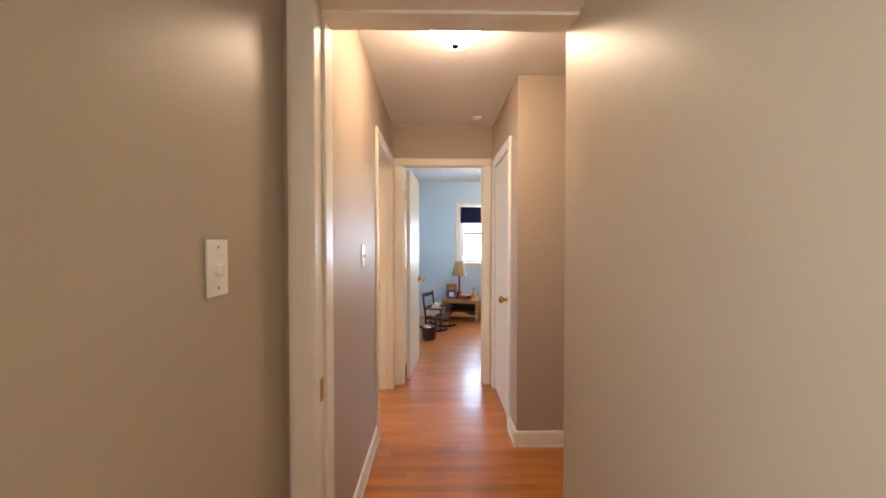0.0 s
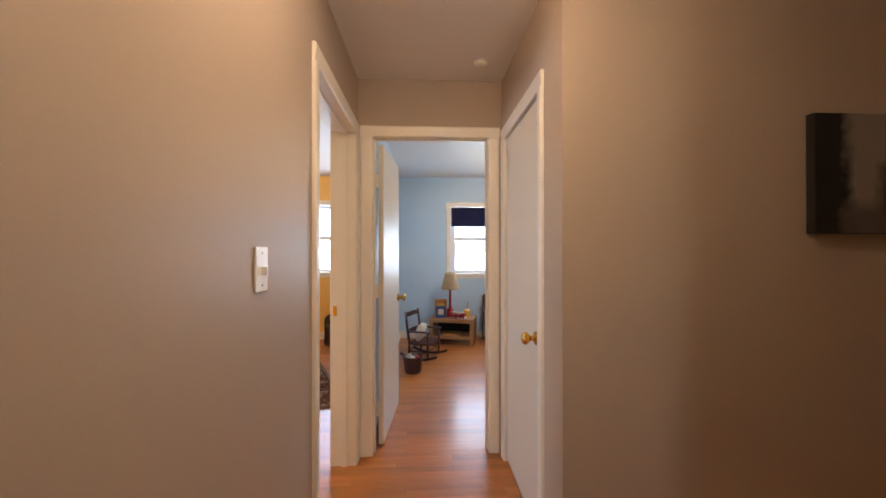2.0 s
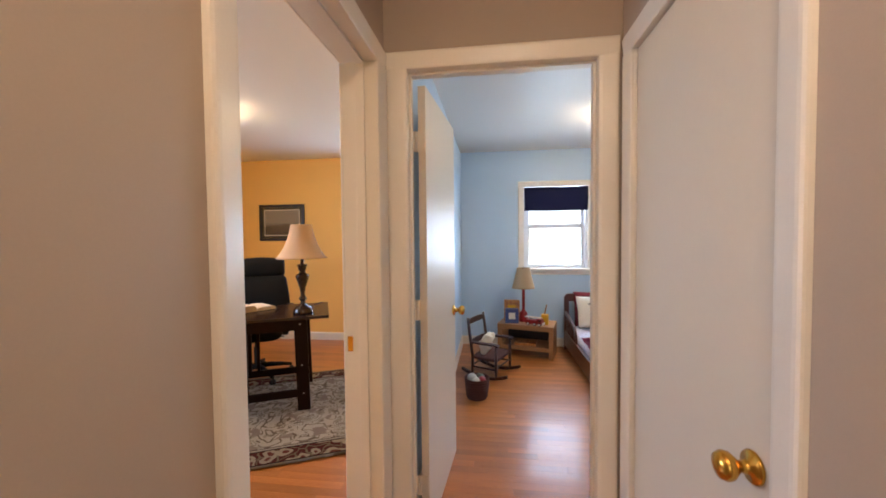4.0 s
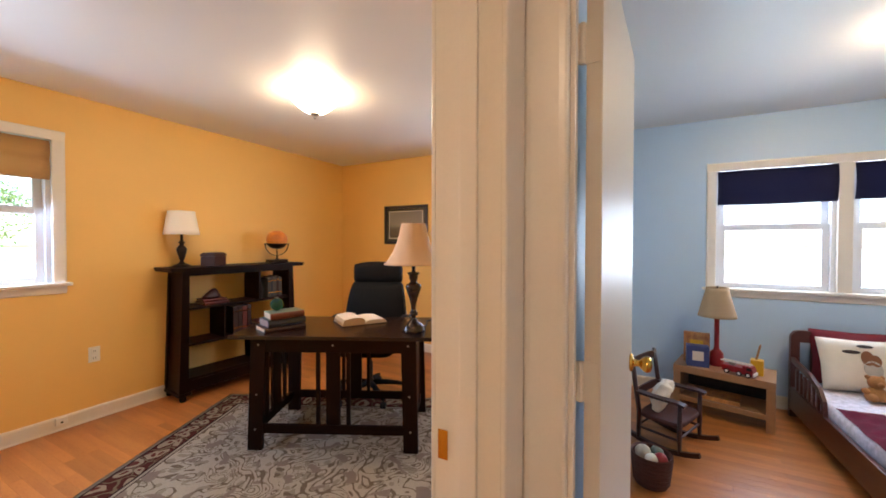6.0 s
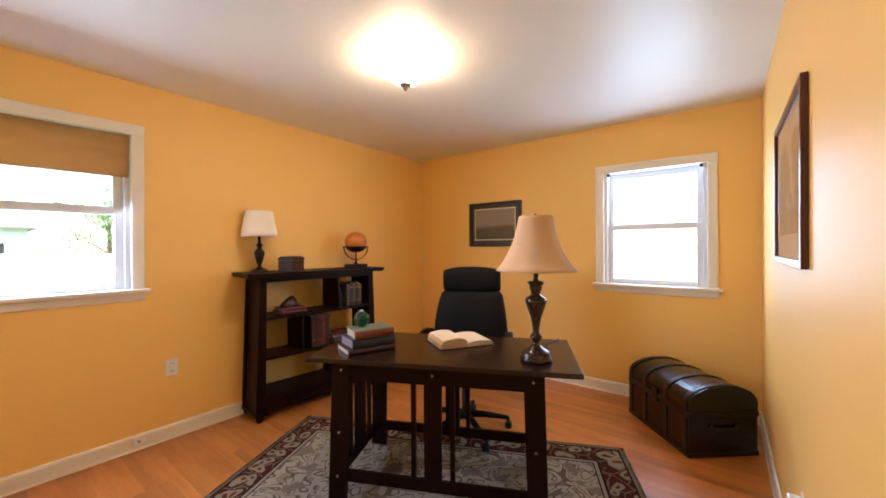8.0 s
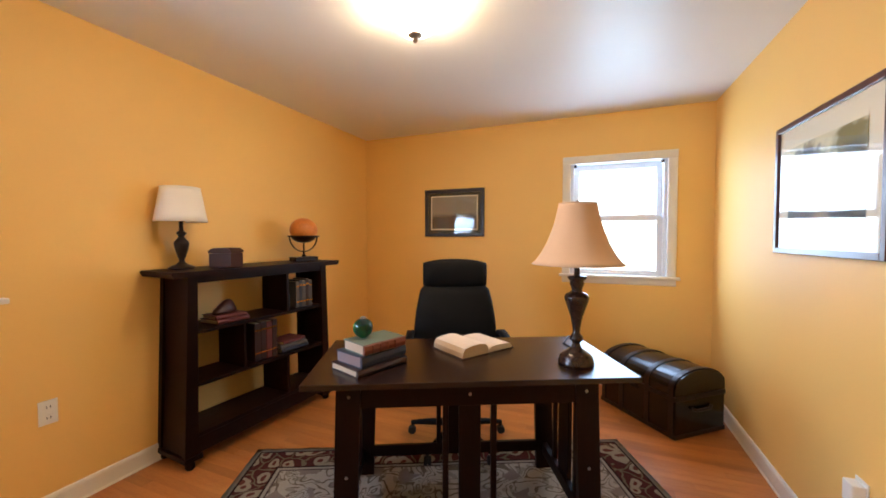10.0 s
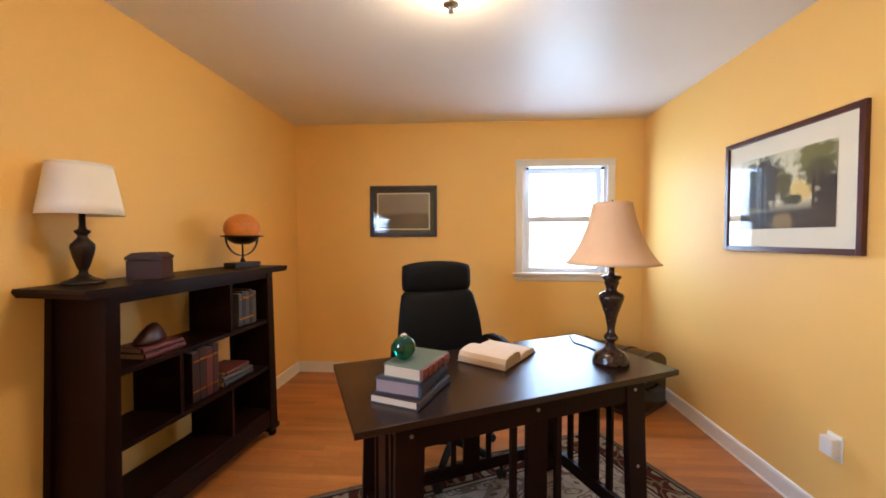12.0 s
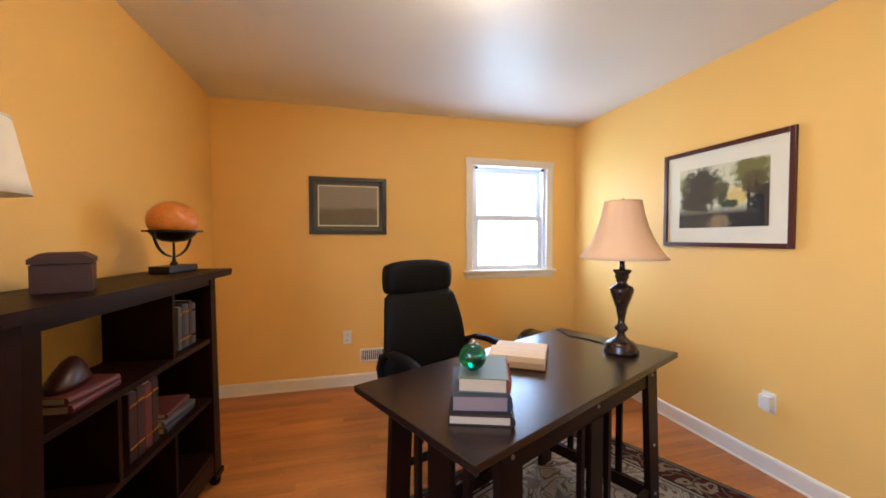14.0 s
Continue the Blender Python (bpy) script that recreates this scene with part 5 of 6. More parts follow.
def low_table():
    ob = thing("low_table", NS, "light oak low table with an open lower shelf", "table")
    part("top", boxes([(-0.09, 0.54, -0.01, 0.36, NSH - 0.055, NSH)], 0.003), M_BIRCH, ob)
    for x in (-0.088, 0.488):
        part("side", boxes([(x, x + 0.05, -0.006, 0.356, 0.0, NSH - 0.055)], 0.002), M_BIRCH, ob)
    part("shelf", boxes([(-0.038, 0.488, 0.0, 0.35, 0.085, 0.125)], 0.002), M_BIRCH, ob)
    part("back", boxes([(-0.038, 0.488, 0.340, 0.352, 0.125, NSH - 0.055)]), M_DARK, ob)


low_table()


def on_table(x, y, rz=0, z=NSH):
    return NS @ pose(x, y, z, 0, 0, rz)


turned_lamp("table_lamp", on_table(0.175, 0.20), "red table lamp with a khaki cloth shade", 
            [(0.001, 0), (0.052, 0), (0.054, 0.01), (0.050, 0.05), (0.046, 0.10), (0.030, 0.12), (0.020, 0.13), (0.017, 0.16), (0.017, 0.37), (0.024, 0.38), (0.024, 0.395), (0.008, 0.40), (0.008, 0.42), (0.001, 0.42)],
            [(0.132, 0.395), (0.126, 0.42), (0.104, 0.51), (0.082, 0.60), (0.074, 0.63)], M_RED, M_KHAKISHADE)
for args in ((on_table(-0.045, 0.15, 8), 0.18, 0.03, 0.25, M_REDCARD, "red and orange picture book standing on a low table", "book"), (on_table(0.0, 0.02, 14), 0.15, 0.085, 0.165, M_SPOUT, "blue and purple printed toy box on a low table", "toy box")):
    m, w, d, h, mat, label, cat = args
    bx = thing("picture_book" if cat == "book" else "toy_box", m, label, cat)
    part("body", boxes([(0, w, 0, d, 0, h)], 0.003), mat, bx)
    part("front_label", boxes([(w * 0.25, w * 0.75, -0.0015, 0.001, h * 0.3, h * 0.75)]), M_CREAMCLOTH if cat == "toy box" else M_YELLOWPL, bx)


def fire_truck(m):
    ob = thing("toy_truck", m, "red toy fire truck with a white ladder", "toy")
    part("body", boxes([(0.0, 0.105, 0, 0.062, 0.014, 0.050)], 0.004), M_RED, ob)
    part("cab", prism([(0.105, 0.014), (0.155, 0.014), (0.155, 0.040), (0.145, 0.064), (0.105, 0.064)], 0.062, lambda u, v, w: (u, w, v)), M_RED, ob)
    part("bumper", boxes([(0.153, 0.162, 0.0, 0.062, 0.012, 0.030)], 0.002), M_PLASTIC, ob)
    part("windscreen", boxes([(0.125, 0.148, -0.001, 0.063, 0.042, 0.058)]), M_DARK, ob)
    lad = part("ladder", boxes([(-0.01, 0.14, 0.014, 0.019, 0.068, 0.075), (-0.01, 0.14, 0.043, 0.048, 0.068, 0.075)] + [(0.0 + i * 0.016, 0.004 + i * 0.016, 0.014, 0.048, 0.069, 0.074) for i in range(9)], 0.0), M_PLASTIC, ob, "white ladder")
    part("ladder_mount", boxes([(0.03, 0.06, 0.02, 0.042, 0.05, 0.068)], 0.002), M_STEEL, ob)
    for x in (0.026, 0.088, 0.132):
        for y in (-0.002, 0.050):
            wheel = part("wheel", lathe([(0.001, 0), (0.014, 0), (0.0145, 0.003), (0.0145, 0.011), (0.014, 0.014), (0.001, 0.014)], 16, centre=(x, y, 0.0145), axis="y"), M_DARK, ob)
            part("rim", lathe([(0.001, -0.001), (0.008, -0.001), (0.008, 0.015), (0.001, 0.015)], 12, centre=(x, y, 0.0145), axis="y"), M_PLASTIC, wheel)


fire_truck(on_table(0.225, 0.03, -14) @ Matrix.Scale(1.25, 4))
cup = thing("pencil_cup", on_table(0.43, 0.14) @ Matrix.Scale(1.3, 4), "yellow plastic cup holding a pencil", "cup")
part("cup_body", boxes([(-0.03, 0.03, -0.03, 0.03, 0, 0.085)], 0.004), M_YELLOWPL, cup)
part("pencil", tube([(-0.005, 0.0, 0.08), (0.012, 0.01, 0.165), (0.016, 0.012, 0.175)], 0.006, segs=6, taper=[1, 1, 0.2]), M_BIRCH, cup)
puzzle = thing("puzzle_box", on_table(0.10, 0.03, 2, 0.125), "flat red printed box on the lower shelf", "box")
part("body", boxes([(0, 0.24, 0, 0.2, 0, 0.03)], 0.002), M_REDCARD, puzzle)


def rocking_chair(m):
    ob = thing("rocking_chair", m, "child's dark wooden rocking chair with a woven seat", "rocking chair")
    for s in (-1, 1):
        x = s * 0.145
        arc = [(x, 0.30 - 0.60 * i / 12, 0.016 + 0.055 * ((i - 6) / 6) ** 2) for i in range(13)]
        part("rocker", flat_strip(arc, 0.022, 0.030), M_MAHOG, ob)
        part("back_post", tube([(x, 0.155, 0.03), (x, 0.15, 0.22), (x, 0.19, 0.45), (x, 0.215, 0.62)], 0.017, segs=10, taper=[0.9, 1, 1, 0.9]), M_MAHOG, ob, smooth=True)
        part("front_post", tube([(x, -0.16, 0.03), (x, -0.16, 0.15), (x, -0.16, 0.36)], 0.016, segs=10, taper=[0.8, 1.1, 0.9]), M_MAHOG, ob, smooth=True)
        part("arm", flat_strip([(x, 0.175, 0.37), (x, 0.0, 0.368), (x, -0.15, 0.372), (x, -0.20, 0.362)], 0.045, 0.016), M_MAHOG, ob)
        part("side_rung", tube([(x, 0.15, 0.115), (x, -0.16, 0.115)], 0.009), M_MAHOG, ob)
    for y, z in ((-0.16, 0.13), (0.15, 0.13)):
        part("rung", tube([(-0.145, y, z), (0.145, y, z)], 0.009), M_MAHOG, ob)
    part("seat", soft_box(-0.158, 0.158, -0.175, 0.165, 0.195, 0.228, 0.012), M_WICKER, ob, "woven dark seat", smooth=True)
    for z, y in ((0.36, 0.172), (0.575, 0.208)):
        part("back_slat", prism([(-0.14, z - 0.028), (0.14, z - 0.028), (0.14, z + 0.020), (0.07, z + 0.032), (-0.07, z + 0.032), (-0.14, z + 0.020)], 0.014, lambda u, v, w, y=y: (u, y + w, v)), M_MAHOG, ob)


rocking_chair(pose(0.428, 2.19, 0, 0, 0, 65) @ Matrix.Diagonal((1.17, 0.80, 0.93, 1)))
rag = thing("folded_cloth", pose(0.428, 2.19, 0, 0, 0, 65) @ pose(-0.02, 0.05, 0.212, 14, 0, 10), "crumpled pale cloth lying in a rocking chair", "cloth")
bm = soft_box(-0.11, 0.11, -0.03, 0.05, 0.0, 0.20, 0.03)
bmesh.ops.subdivide_edges(bm, edges=bm.edges[:], cuts=1, use_grid_fill=True)
for v in bm.verts:
    v.co += 0.03 * Vector((noise.noise(v.co * 14), noise.noise(v.co * 14 + Vector((5, 0, 0))), 0.5 * noise.noise(v.co * 14 + Vector((0, 5, 0))))) * min(1, v.co.z * 12)
part("cloth", bm, M_CREAMCLOTH, rag, smooth=True)


def basket(m):
    ob = thing("wicker_basket", m, "small dark wicker basket filled with toys", "basket")
    part("bowl", lathe([(0.001, 0), (0.082, 0), (0.090, 0.05), (0.104, 0.165), (0.108, 0.172), (0.104, 0.178), (0.095, 0.170), (0.083, 0.06), (0.076, 0.012), (0.001, 0.012)], 28), M_WICKER, ob)
    for i in range(7):
        z = 0.022 + i * 0.022
        r = 0.086 + z * 0.105
        part("woven_ring", tube([(r * math.cos(a), r * math.sin(a), z + 0.003 * math.sin(10 * a)) for a in [2 * math.pi * k / 40 for k in range(41)]], 0.006, segs=6), M_WICKER, ob)
    for i, (x, y, r, mat, nm) in enumerate(((-0.04, 0.02, 0.045, M_GREYCLOTH, "cloth_ball"), (0.045, -0.025, 0.040, M_RED, "red_ball"), (0.0, -0.045, 0.035, M_CREAMCLOTH, "cloth_ball"), (0.03, 0.045, 0.038, M_GREENBOOK, "green_ball"))):
        bm2 = bmesh.new()
        bmesh.ops.create_icosphere(bm2, subdivisions=2, radius=r)
        for v in bm2.verts:
            v.co *= 1 + 0.12 * noise.noise(v.co * 30 + Vector((i * 7, 0, 0)))
        toy = thing("toy_" + nm.split("_")[1], m @ pose(x, y, 0.155), "small soft toy ball lying in a basket", "toy", group="toys in the basket")
        part(nm, bm2, mat, toy, smooth=True)


basket(pose(0.306, 1.625, 0))


# ---- toddler bed ----
BX0, BX1, BY0, BY1 = 1.30, 2.02, 1.71, 3.10


def toddler_bed():
    ob = thing("toddler_bed", pose(0, 0, 0), "dark cherry wooden toddler bed with slatted ends", "bed")

    def end(y, top, low, nm):
        # rounded top frame
        r = 0.06
        out = [(BX0, 0.0), (BX0, top - r)] + [(BX0 + r - r * math.cos(a), top - r + r * math.sin(a)) for a in (0.4, 0.8, 1.2, 1.57)] + [(BX1 - r + r * math.sin(a), top - r + r * math.cos(a)) for a in (0, 0.4, 0.8, 1.2)] + [(BX1, top - r), (BX1, 0.0), (BX1 - 0.055, 0.0), (BX1 - 0.055, top - 0.09)] + [(BX0 + 0.055, top - 0.09), (BX0 + 0.055, 0.0)]
        fr = part(nm, prism(out, 0.038, lambda u, v, w: (u, y + w, v)), M_CHERRY, ob)
        part("panel", boxes([(BX0 + 0.05, BX1 - 0.05, y + 0.008, y + 0.030, 0.05, low)], 0.003), M_CHERRY, fr)
        n = 6
        for i in range(n):
            x = BX0 + 0.055 + (BX1 - BX0 - 0.11) * (i + 1) / (n + 1)
            part("slat", boxes([(x - 0.021, x + 0.021, y + 0.010, y + 0.028, low - 0.002, top - 0.085)], 0.002), M_CHERRY, fr)
    end(BY1 - 0.038, 0.68, 0.30, "headboard")
    end(BY0, 0.57, 0.22, "footboard")
    for x, s in ((BX0, 1), (BX1 - 0.03, 1)):
        rail = part("side_rail", boxes([(x + 0.002, x + 0.028, BY0 + 0.036, BY1 - 0.036, 0.06, 0.235)], 0.003), M_CHERRY, ob)
        lo = BY1 - 0.62 if x == BX0 else BY0 + 0.25
        curve = [(lo, 0.235), (lo + 0.02, 0.33), (lo + 0.10, 0.40), (lo + 0.25, 0.44), (BY1 - 0.038, 0.47)]
        under = [(BY1 - 0.038, 0.43), (lo + 0.26, 0.40), (lo + 0.12, 0.365), (lo + 0.055, 0.32), (lo + 0.04, 0.235)]
        guard = part("guard_rail", prism(curve + under, 0.022, lambda u, v, w, x=x: (x + 0.004 + w, u, v)), M_CHERRY, rail)
        k = 0
        y = lo + 0.12
        while y < BY1 - 0.06:
            part("guard_slat", boxes([(x + 0.008, x + 0.022, y - 0.014, y + 0.014, 0.233, 0.375 + 0.02 * min(1, (y - lo) * 2))], 0.002), M_CHERRY, rail)
            y += 0.075
    return ob


toddler_bed()
mattress = thing("mattress", pose(0, 0, 0), "small mattress under a patterned white sheet", "mattress")
M_SHEET = material("white_patterned_sheet", srgb("D6CFD8"), 0.9, vary=0.28, scale=26, bump=0.004, grain=60)
part("sheet", soft_box(BX0 + 0.032, BX1 - 0.032, BY0 + 0.04, BY1 - 0.04, 0.11, 0.305, 0.03), M_SHEET, mattress, smooth=True)
part("slat_base", boxes([(BX0 + 0.03, BX1 - 0.03, BY0 + 0.04, BY1 - 0.04, 0.085, 0.115)]), M_BIRCH, mattress)


def draped(name, x0, x1, y0, y1, z, mat, label, seed, lift=0.03):
    ob = thing(name, pose(0, 0, 0), label, "bedding")
    bm = bmesh.new()
    n1, n2 = 36, 30
    g = []
    for j in range(n2 + 1):
        row = []
        for i in range(n1 + 1):
            x, y = x0 + (x1 - x0) * i / n1, y0 + (y1 - y0) * j / n2
            h = z + lift * (0.5 + noise.noise((x * 9 + seed, y * 9, 0))) * 0.7 + 0.012 * noise.noise((x * 28 + seed, y * 28, 3))
            edge = min(i, n1 - i, j, n2 - j) / 3
            h = z + 0.004 + (h - z) * min(1, edge)
            row.append(bm.verts.new((x + 0.02 * noise.noise((y * 6, seed, 1)), y + 0.02 * noise.noise((x * 6, seed, 2)), max(h, z + 0.003))))
        g.append(row)
    for j in range(n2):
        for i in range(n1):
            bm.faces.new((g[j][i], g[j][i + 1], g[j + 1][i + 1], g[j + 1][i]))
    bmesh.ops.solidify(bm, geom=bm.faces[:], thickness=-0.01)
    bmesh.ops.recalc_face_normals(bm, faces=bm.faces)
    part("cloth", bm, mat, ob, smooth=True)


draped("quilt", BX0 + 0.05, BX1 - 0.06, BY0 + 0.09, 2.48, 0.305, M_WINECLOTH, "wine red quilt folded over the foot of a bed", 3, 0.05)
draped("white_blanket", BX0 + 0.20, BX1 - 0.10, BY0 + 0.12, 2.34, 0.362, M_CREAMCLOTH, "white blanket folded on a wine red quilt", 8, 0.025)


def pillow(name, m, w, h, d, mat, label):
    ob = thing(name, m, label, "pillow")
    bm = bmesh.new()
    n = 16
    sides = []
    for s in (-1, 1):
        g = []
        for j in range(n + 1):
            row = []
            for i in range(n + 1):
                u, v = 2 * i / n - 1, 2 * j / n - 1
                puff = ((1 - u ** 4) * (1 - v ** 4)) ** 0.5
                pinch = 1 - 0.05 * (1 - abs(u * v))
                row.append(bm.verts.new((u * w / 2 * pinch, s * (d / 2 * puff + 0.003), h / 2 + v * h / 2 * pinch)))
            g.append(row)
        for j in range(n):
            for i in range(n):
                f = (g[j][i], g[j][i + 1], g[j + 1][i + 1], g[j + 1][i])
                bm.faces.new(f if s < 0 else tuple(reversed(f)))
        sides.append(g)
    rim = [[g[0][i] for i in range(n)] + [g[j][n] for j in range(n)] + [g[n][n - i] for i in range(n)] + [g[n - j][0] for j in range(n)] for g in sides]
    for k in range(len(rim[0])):
        q = (k + 1) % len(rim[0])
        bm.faces.new((rim[0][k], rim[1][k], rim[1][q], rim[0][q]))
    bmesh.ops.recalc_face_normals(bm, faces=bm.faces)
    part("cushion", bm, mat, ob, smooth=True)
    return ob


pillow("pillow", pose(1.66, 2.985, 0.315, -14), 0.51, 0.40, 0.12, M_REDCLOTH, "dark red ruffled pillow against a headboard")
cream = pillow("pillow", pose(1.64, 2.865, 0.315, -20, 0, 4), 0.44, 0.37, 0.12, M_CREAMCLOTH, "cream pillow printed with a brown figure shape")
M_PRINT1 = material("printed_brown_patch", srgb("8A5A38"), 0.9, vary=0.15, bump=0)
M_PRINT2 = material("printed_dark_patch", srgb("3A2E2A"), 0.9, vary=0.15, bump=0)
for x, z, rx, rz, mat in ((0.02, 0.235, 0.035, 0.05, M_PRINT1), (0.02, 0.315, 0.045, 0.012, M_PRINT2), (-0.06, 0.27, 0.05, 0.013, M_PRINT2), (0.06, 0.22, 0.03, 0.04, M_PRINT1), (0.04, 0.16, 0.05, 0.06, M_GREYCLOTH)):
    ring = [(x + rx * math.cos(a), z + rz * math.sin(a)) for a in [2 * math.pi * i / 16 for i in range(16)]]
    part("printed_patch", prism(ring, 0.002, lambda u, v, w: (u, -(0.06 * ((1 - (u / 0.22) ** 4) * (1 - ((v - 0.185) / 0.185) ** 4)) ** 0.5 + 0.0035 + w), v)), mat, cream)
bear = thing("stuffed_toy", pose(1.655, 2.735, 0.312, -12, 0, 8) @ Matrix.Scale(0.82, 4), "small tan plush toy sitting against a pillow", "toy")
part("body", loft([(0, 0, 0, 0.07, 0.055), (0, 0, 0.03, 0.085, 0.07), (0, 0.01, 0.08, 0.065, 0.055), (0, 0.015, 0.105, 0.035, 0.03)], 20, 2.0), M_PLUSH, bear, smooth=True)
for nm, cx, cy, cz, r in (("head", 0, 0.0, 0.145, 0.055), ("ear", -0.045, 0.01, 0.185, 0.018), ("ear", 0.045, 0.01, 0.185, 0.018), ("snout", 0, -0.05, 0.130, 0.022), ("leg", -0.075, -0.075, 0.028, 0.032), ("leg", 0.075, -0.075, 0.028, 0.032), ("arm", -0.085, -0.02, 0.075, 0.026), ("arm", 0.085, -0.02, 0.075, 0.026)):
    bm = bmesh.new()
    bmesh.ops.create_icosphere(bm, subdivisions=2, radius=r)
    for v in bm.verts:
        v.co *= 1 + 0.08 * noise.noise(v.co * 60)
    bmesh.ops.translate(bm, verts=bm.verts, vec=(cx, cy, cz))
    part(nm, bm, M_PLUSH, bear, smooth=True)


# ---- outdoors ----
structure("ground", boxes([(-400, 400, -400, 400, -0.75, -0.55)]), M_GRASS, "mown lawn round the house", "ground")


def tree(x, y, h, seed):
    rnd = random.Random(seed)
    ob = thing("tree", pose(x, y, -0.56), "leafy green garden tree on a lawn", "tree", group="garden trees")
    part("trunk", tube([(0, 0, 0), (0.05, 0.02, h * 0.2), (0.0, 0.08, h * 0.45), (0.06, 0.0, h * 0.75)], 0.16, segs=10, taper=[1.2, 0.9, 0.7, 0.3]), M_BARK, ob, smooth=True)
    tips = []
    for i in range(9):
        a = rnd.uniform(0, 6.28)
        z0 = h * rnd.uniform(0.3, 0.6)
        tip = Vector((math.cos(a) * h * rnd.uniform(0.16, 0.32), math.sin(a) * h * rnd.uniform(0.16, 0.32), z0 + h * rnd.uniform(0.12, 0.4)))
        part("limb", tube([(0, 0, z0), tip * 0.5 + Vector((0, 0, z0 * 0.5)), tip], 0.05, segs=6, taper=[1, 0.7, 0.2]), M_BARK, ob)
        tips.append(tip)
    verts, faces = [], []
    for i in range(2600):
        c = rnd.choice(tips)
        p = c + Vector((rnd.gauss(0, 1), rnd.gauss(0, 1), rnd.gauss(0, 0.8))) * h * 0.085
        s = rnd.uniform(0.05, 0.11)
        q = Euler((rnd.uniform(0, 6), rnd.uniform(0, 6), rnd.uniform(0, 6))).to_matrix()
        k = len(verts)
        for u, v in ((-s, 0), (0, -s * 0.5), (s, 0), (0, s * 0.5)):
            verts.append(p + q @ Vector((u, v, 0)))
        faces.append((k, k + 1, k + 2, k + 3))
    me = bpy.data.meshes.new("crown")
    me.from_pydata(verts, [], faces)
    me.materials.append(M_LEAF)
    cr = new("crown", me)
    cr.parent = ob
    return ob


for t in ((9.9, 17.8, 2.9, 1), (12.4, 18.2, 3.1, 2), (-30.0, 5.0, 5.2, 3), (-33.0, 8.6, 6.0, 4)):
    tree(*t)


def house(x, y):
    ob = thing("house", pose(x, y, -0.56), "white sided neighbouring house with a grey roof", "house")
    W, D, H = 8.0, 6.0, 3.2
    part("wall", boxes([(-D / 2, D / 2, -W / 2, W / 2, 0, H)]), M_SIDING, ob)
    for i in range(14):
        part("siding_board", boxes([(D / 2 + 0.002, D / 2 + 0.018, -W / 2, W / 2, 0.1 + i * 0.22, 0.30 + i * 0.22)]), M_SIDING, ob)
    part("roof", prism([(-D / 2 - 0.4, H), (0, H + 1.7), (D / 2 + 0.4, H), (D / 2 + 0.4, H - 0.12), (-D / 2 - 0.4, H - 0.12)], W + 0.6, lambda u, v, w: (u, -W / 2 - 0.3 + w, v)), M_ROOF, ob)
    for yy in (-2.4, 0.2, 2.6):
        wn = part("window", boxes([(D / 2 + 0.02, D / 2 + 0.05, yy - 0.5, yy + 0.5, 1.0, 2.3)], 0.01), M_DARK, ob)
        part("window_frame", boxes([(D / 2 + 0.02, D / 2 + 0.08, yy - 0.58, yy - 0.5, 0.95, 2.38), (D / 2 + 0.02, D / 2 + 0.08, yy + 0.5, yy + 0.58, 0.95, 2.38), (D / 2 + 0.02, D / 2 + 0.08, yy - 0.5, yy + 0.5, 2.3, 2.38), (D / 2 + 0.02, D / 2 + 0.08, yy - 0.5, yy + 0.5, 0.92, 1.0), (D / 2 + 0.02, D / 2 + 0.07, yy - 0.5, yy + 0.5, 1.62, 1.68)]), M_VINYL, wn)


house(-36.0, -2.0)


def fence(x0, y0, dx, dy, n):
    ob = thing("garden_fence", pose(x0, y0, -0.56), "white board fence at the edge of a lawn", "fence")
    for i in range(n):
        a = i * 0.16
        part("board", boxes([(dx * a - 0.07 * abs(dx) - 0.01, dx * a + 0.07 * abs(dx) + 0.01, dy * a - 0.07 * abs(dy) - 0.01, dy * a + 0.07 * abs(dy) + 0.01, 0.05, 1.75)]), M_SIDING, ob)
    for z in (0.4, 1.4):
        part("rail", boxes([(min(0, dx * n * 0.16) + 0.02 * abs(dy), max(0, dx * n * 0.16) + 0.05 * abs(dy), min(0, dy * n * 0.16) + 0.02 * abs(dx), max(0, dy * n * 0.16) + 0.05 * abs(dx), z, z + 0.09)]), M_SIDING, ob)


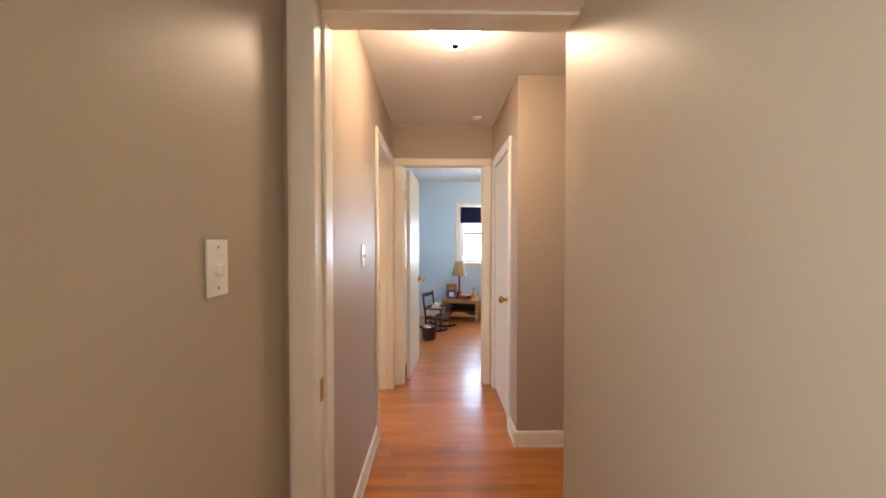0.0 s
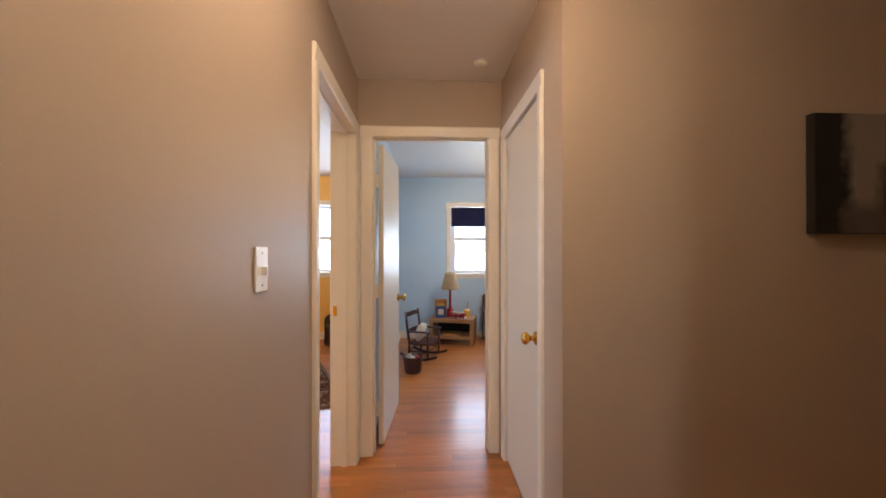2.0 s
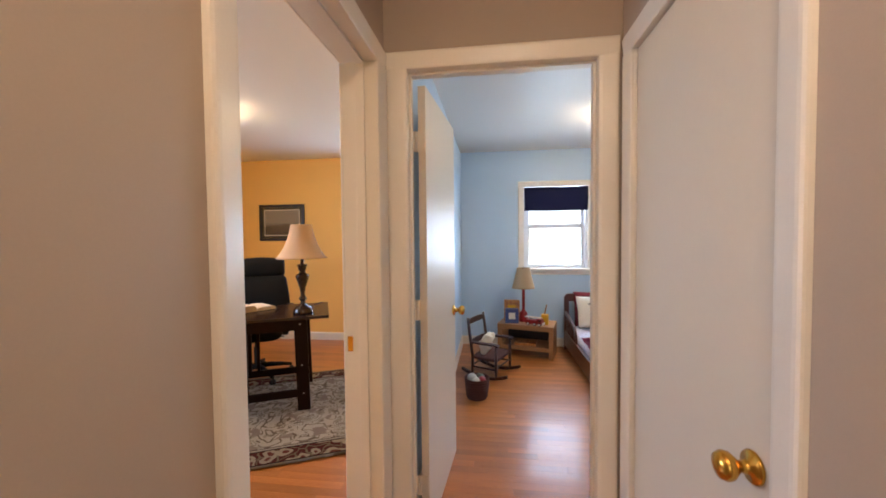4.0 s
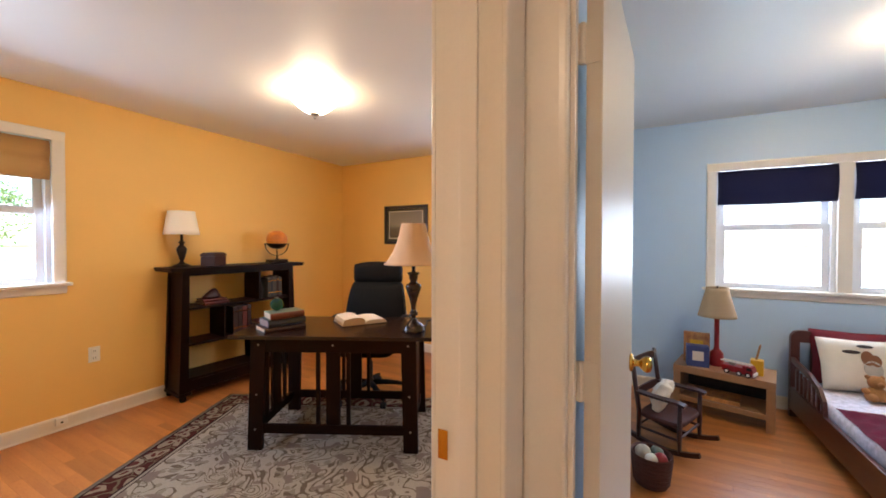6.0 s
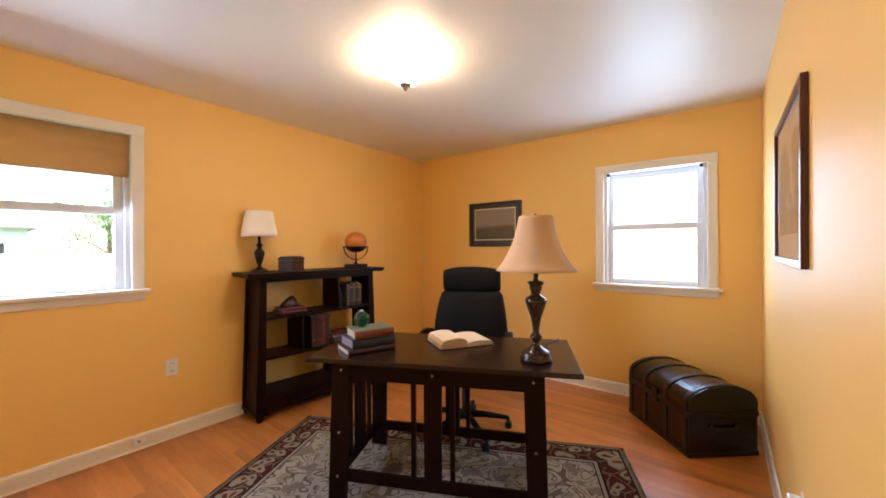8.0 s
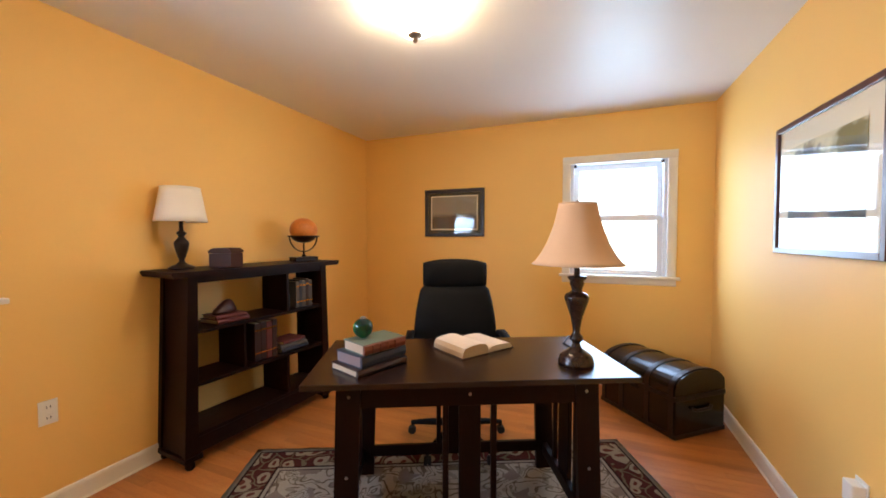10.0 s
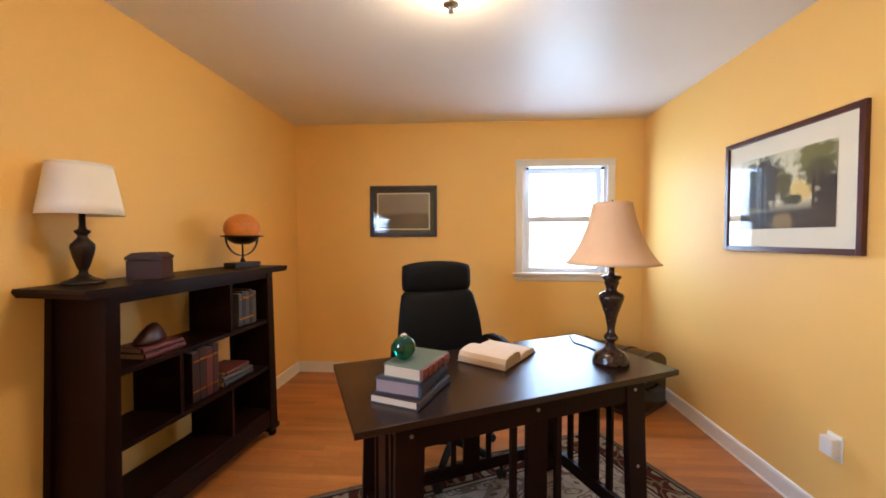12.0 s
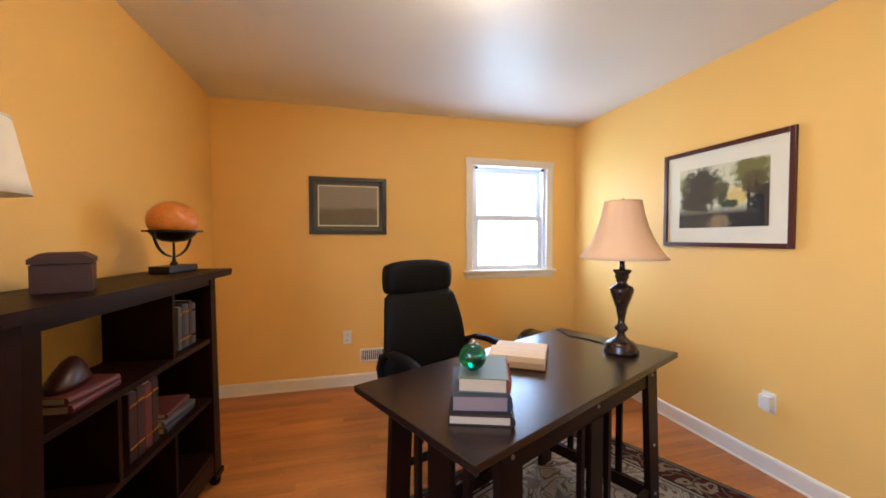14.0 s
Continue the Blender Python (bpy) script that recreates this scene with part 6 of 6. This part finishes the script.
fence(-6.0, 19.5, 1, 0, 150)
fence(-17.0, -5.0, 0, 1, 110)


# ---- floor boards, laid across the rooms ----
floor = structure("floor", boxes([(XL - 0.15, 3.75, -4.75, YB + 0.15, -0.12, -0.0035)]), M_GAP, "honey oak strip floor", "floor")
BW = 0.0572
rnd = random.Random(11)
lengths = (0.55, 0.8, 1.05, 1.35)
shapes = {}
for l in lengths:
    me = bpy.data.meshes.new("floor_board")
    bm = boxes([(0, l - 0.0005, 0.0002, BW - 0.0003, -0.0035, 0.0)])
    bmesh.ops.bevel(bm, geom=[e for e in bm.edges if all(v.co.z > -0.001 for v in e.verts)], offset=0.0004, segments=1, affect="EDGES")
    bm.to_mesh(me)
    bm.free()
    me.materials.append(M_OAK)
    shapes[l] = me
verts, faces = [], []
count = 0
j = 0
y = -4.6
while y < YB:
    x = XL - rnd.uniform(0, 0.9)
    while x < 3.6:
        l = rnd.choice(lengths)
        near = -0.30 < y < 1.55 and -3.3 < x < 0.2 or -0.9 < y < 0 and -0.1 < x < 0.7
        if near and count < 300:
            ob = new("floor_board", shapes[l])
            ob.location = (x, y, 0)
            ob.parent = floor
            count += 1
        else:
            k = len(verts)
            xa, x1 = max(x, XL - 0.1), min(x + l, 3.7) - 0.0008
            if x1 <= xa:
                x += l
                continue
            verts += [(xa, y + 0.0002, 0), (x1, y + 0.0002, 0), (x1, y + BW - 0.0003, 0), (xa, y + BW - 0.0003, 0), (xa, y + 0.0002, -0.0035), (x1, y + 0.0002, -0.0035), (x1, y + BW - 0.0003, -0.0035), (xa, y + BW - 0.0003, -0.0035)]
            faces += [(k, k + 1, k + 2, k + 3), (k, k + 4, k + 5, k + 1), (k + 1, k + 5, k + 6, k + 2), (k + 2, k + 6, k + 7, k + 3), (k + 3, k + 7, k + 4, k)]
        x += l
    y += BW
me = bpy.data.meshes.new("floor_boards")
me.from_pydata(verts, [], faces)
me.materials.append(M_OAKJOINED)
rest = tagged(new("floor_boards", me), "honey oak strips of the floor", kind="stuff")
rest.parent = floor
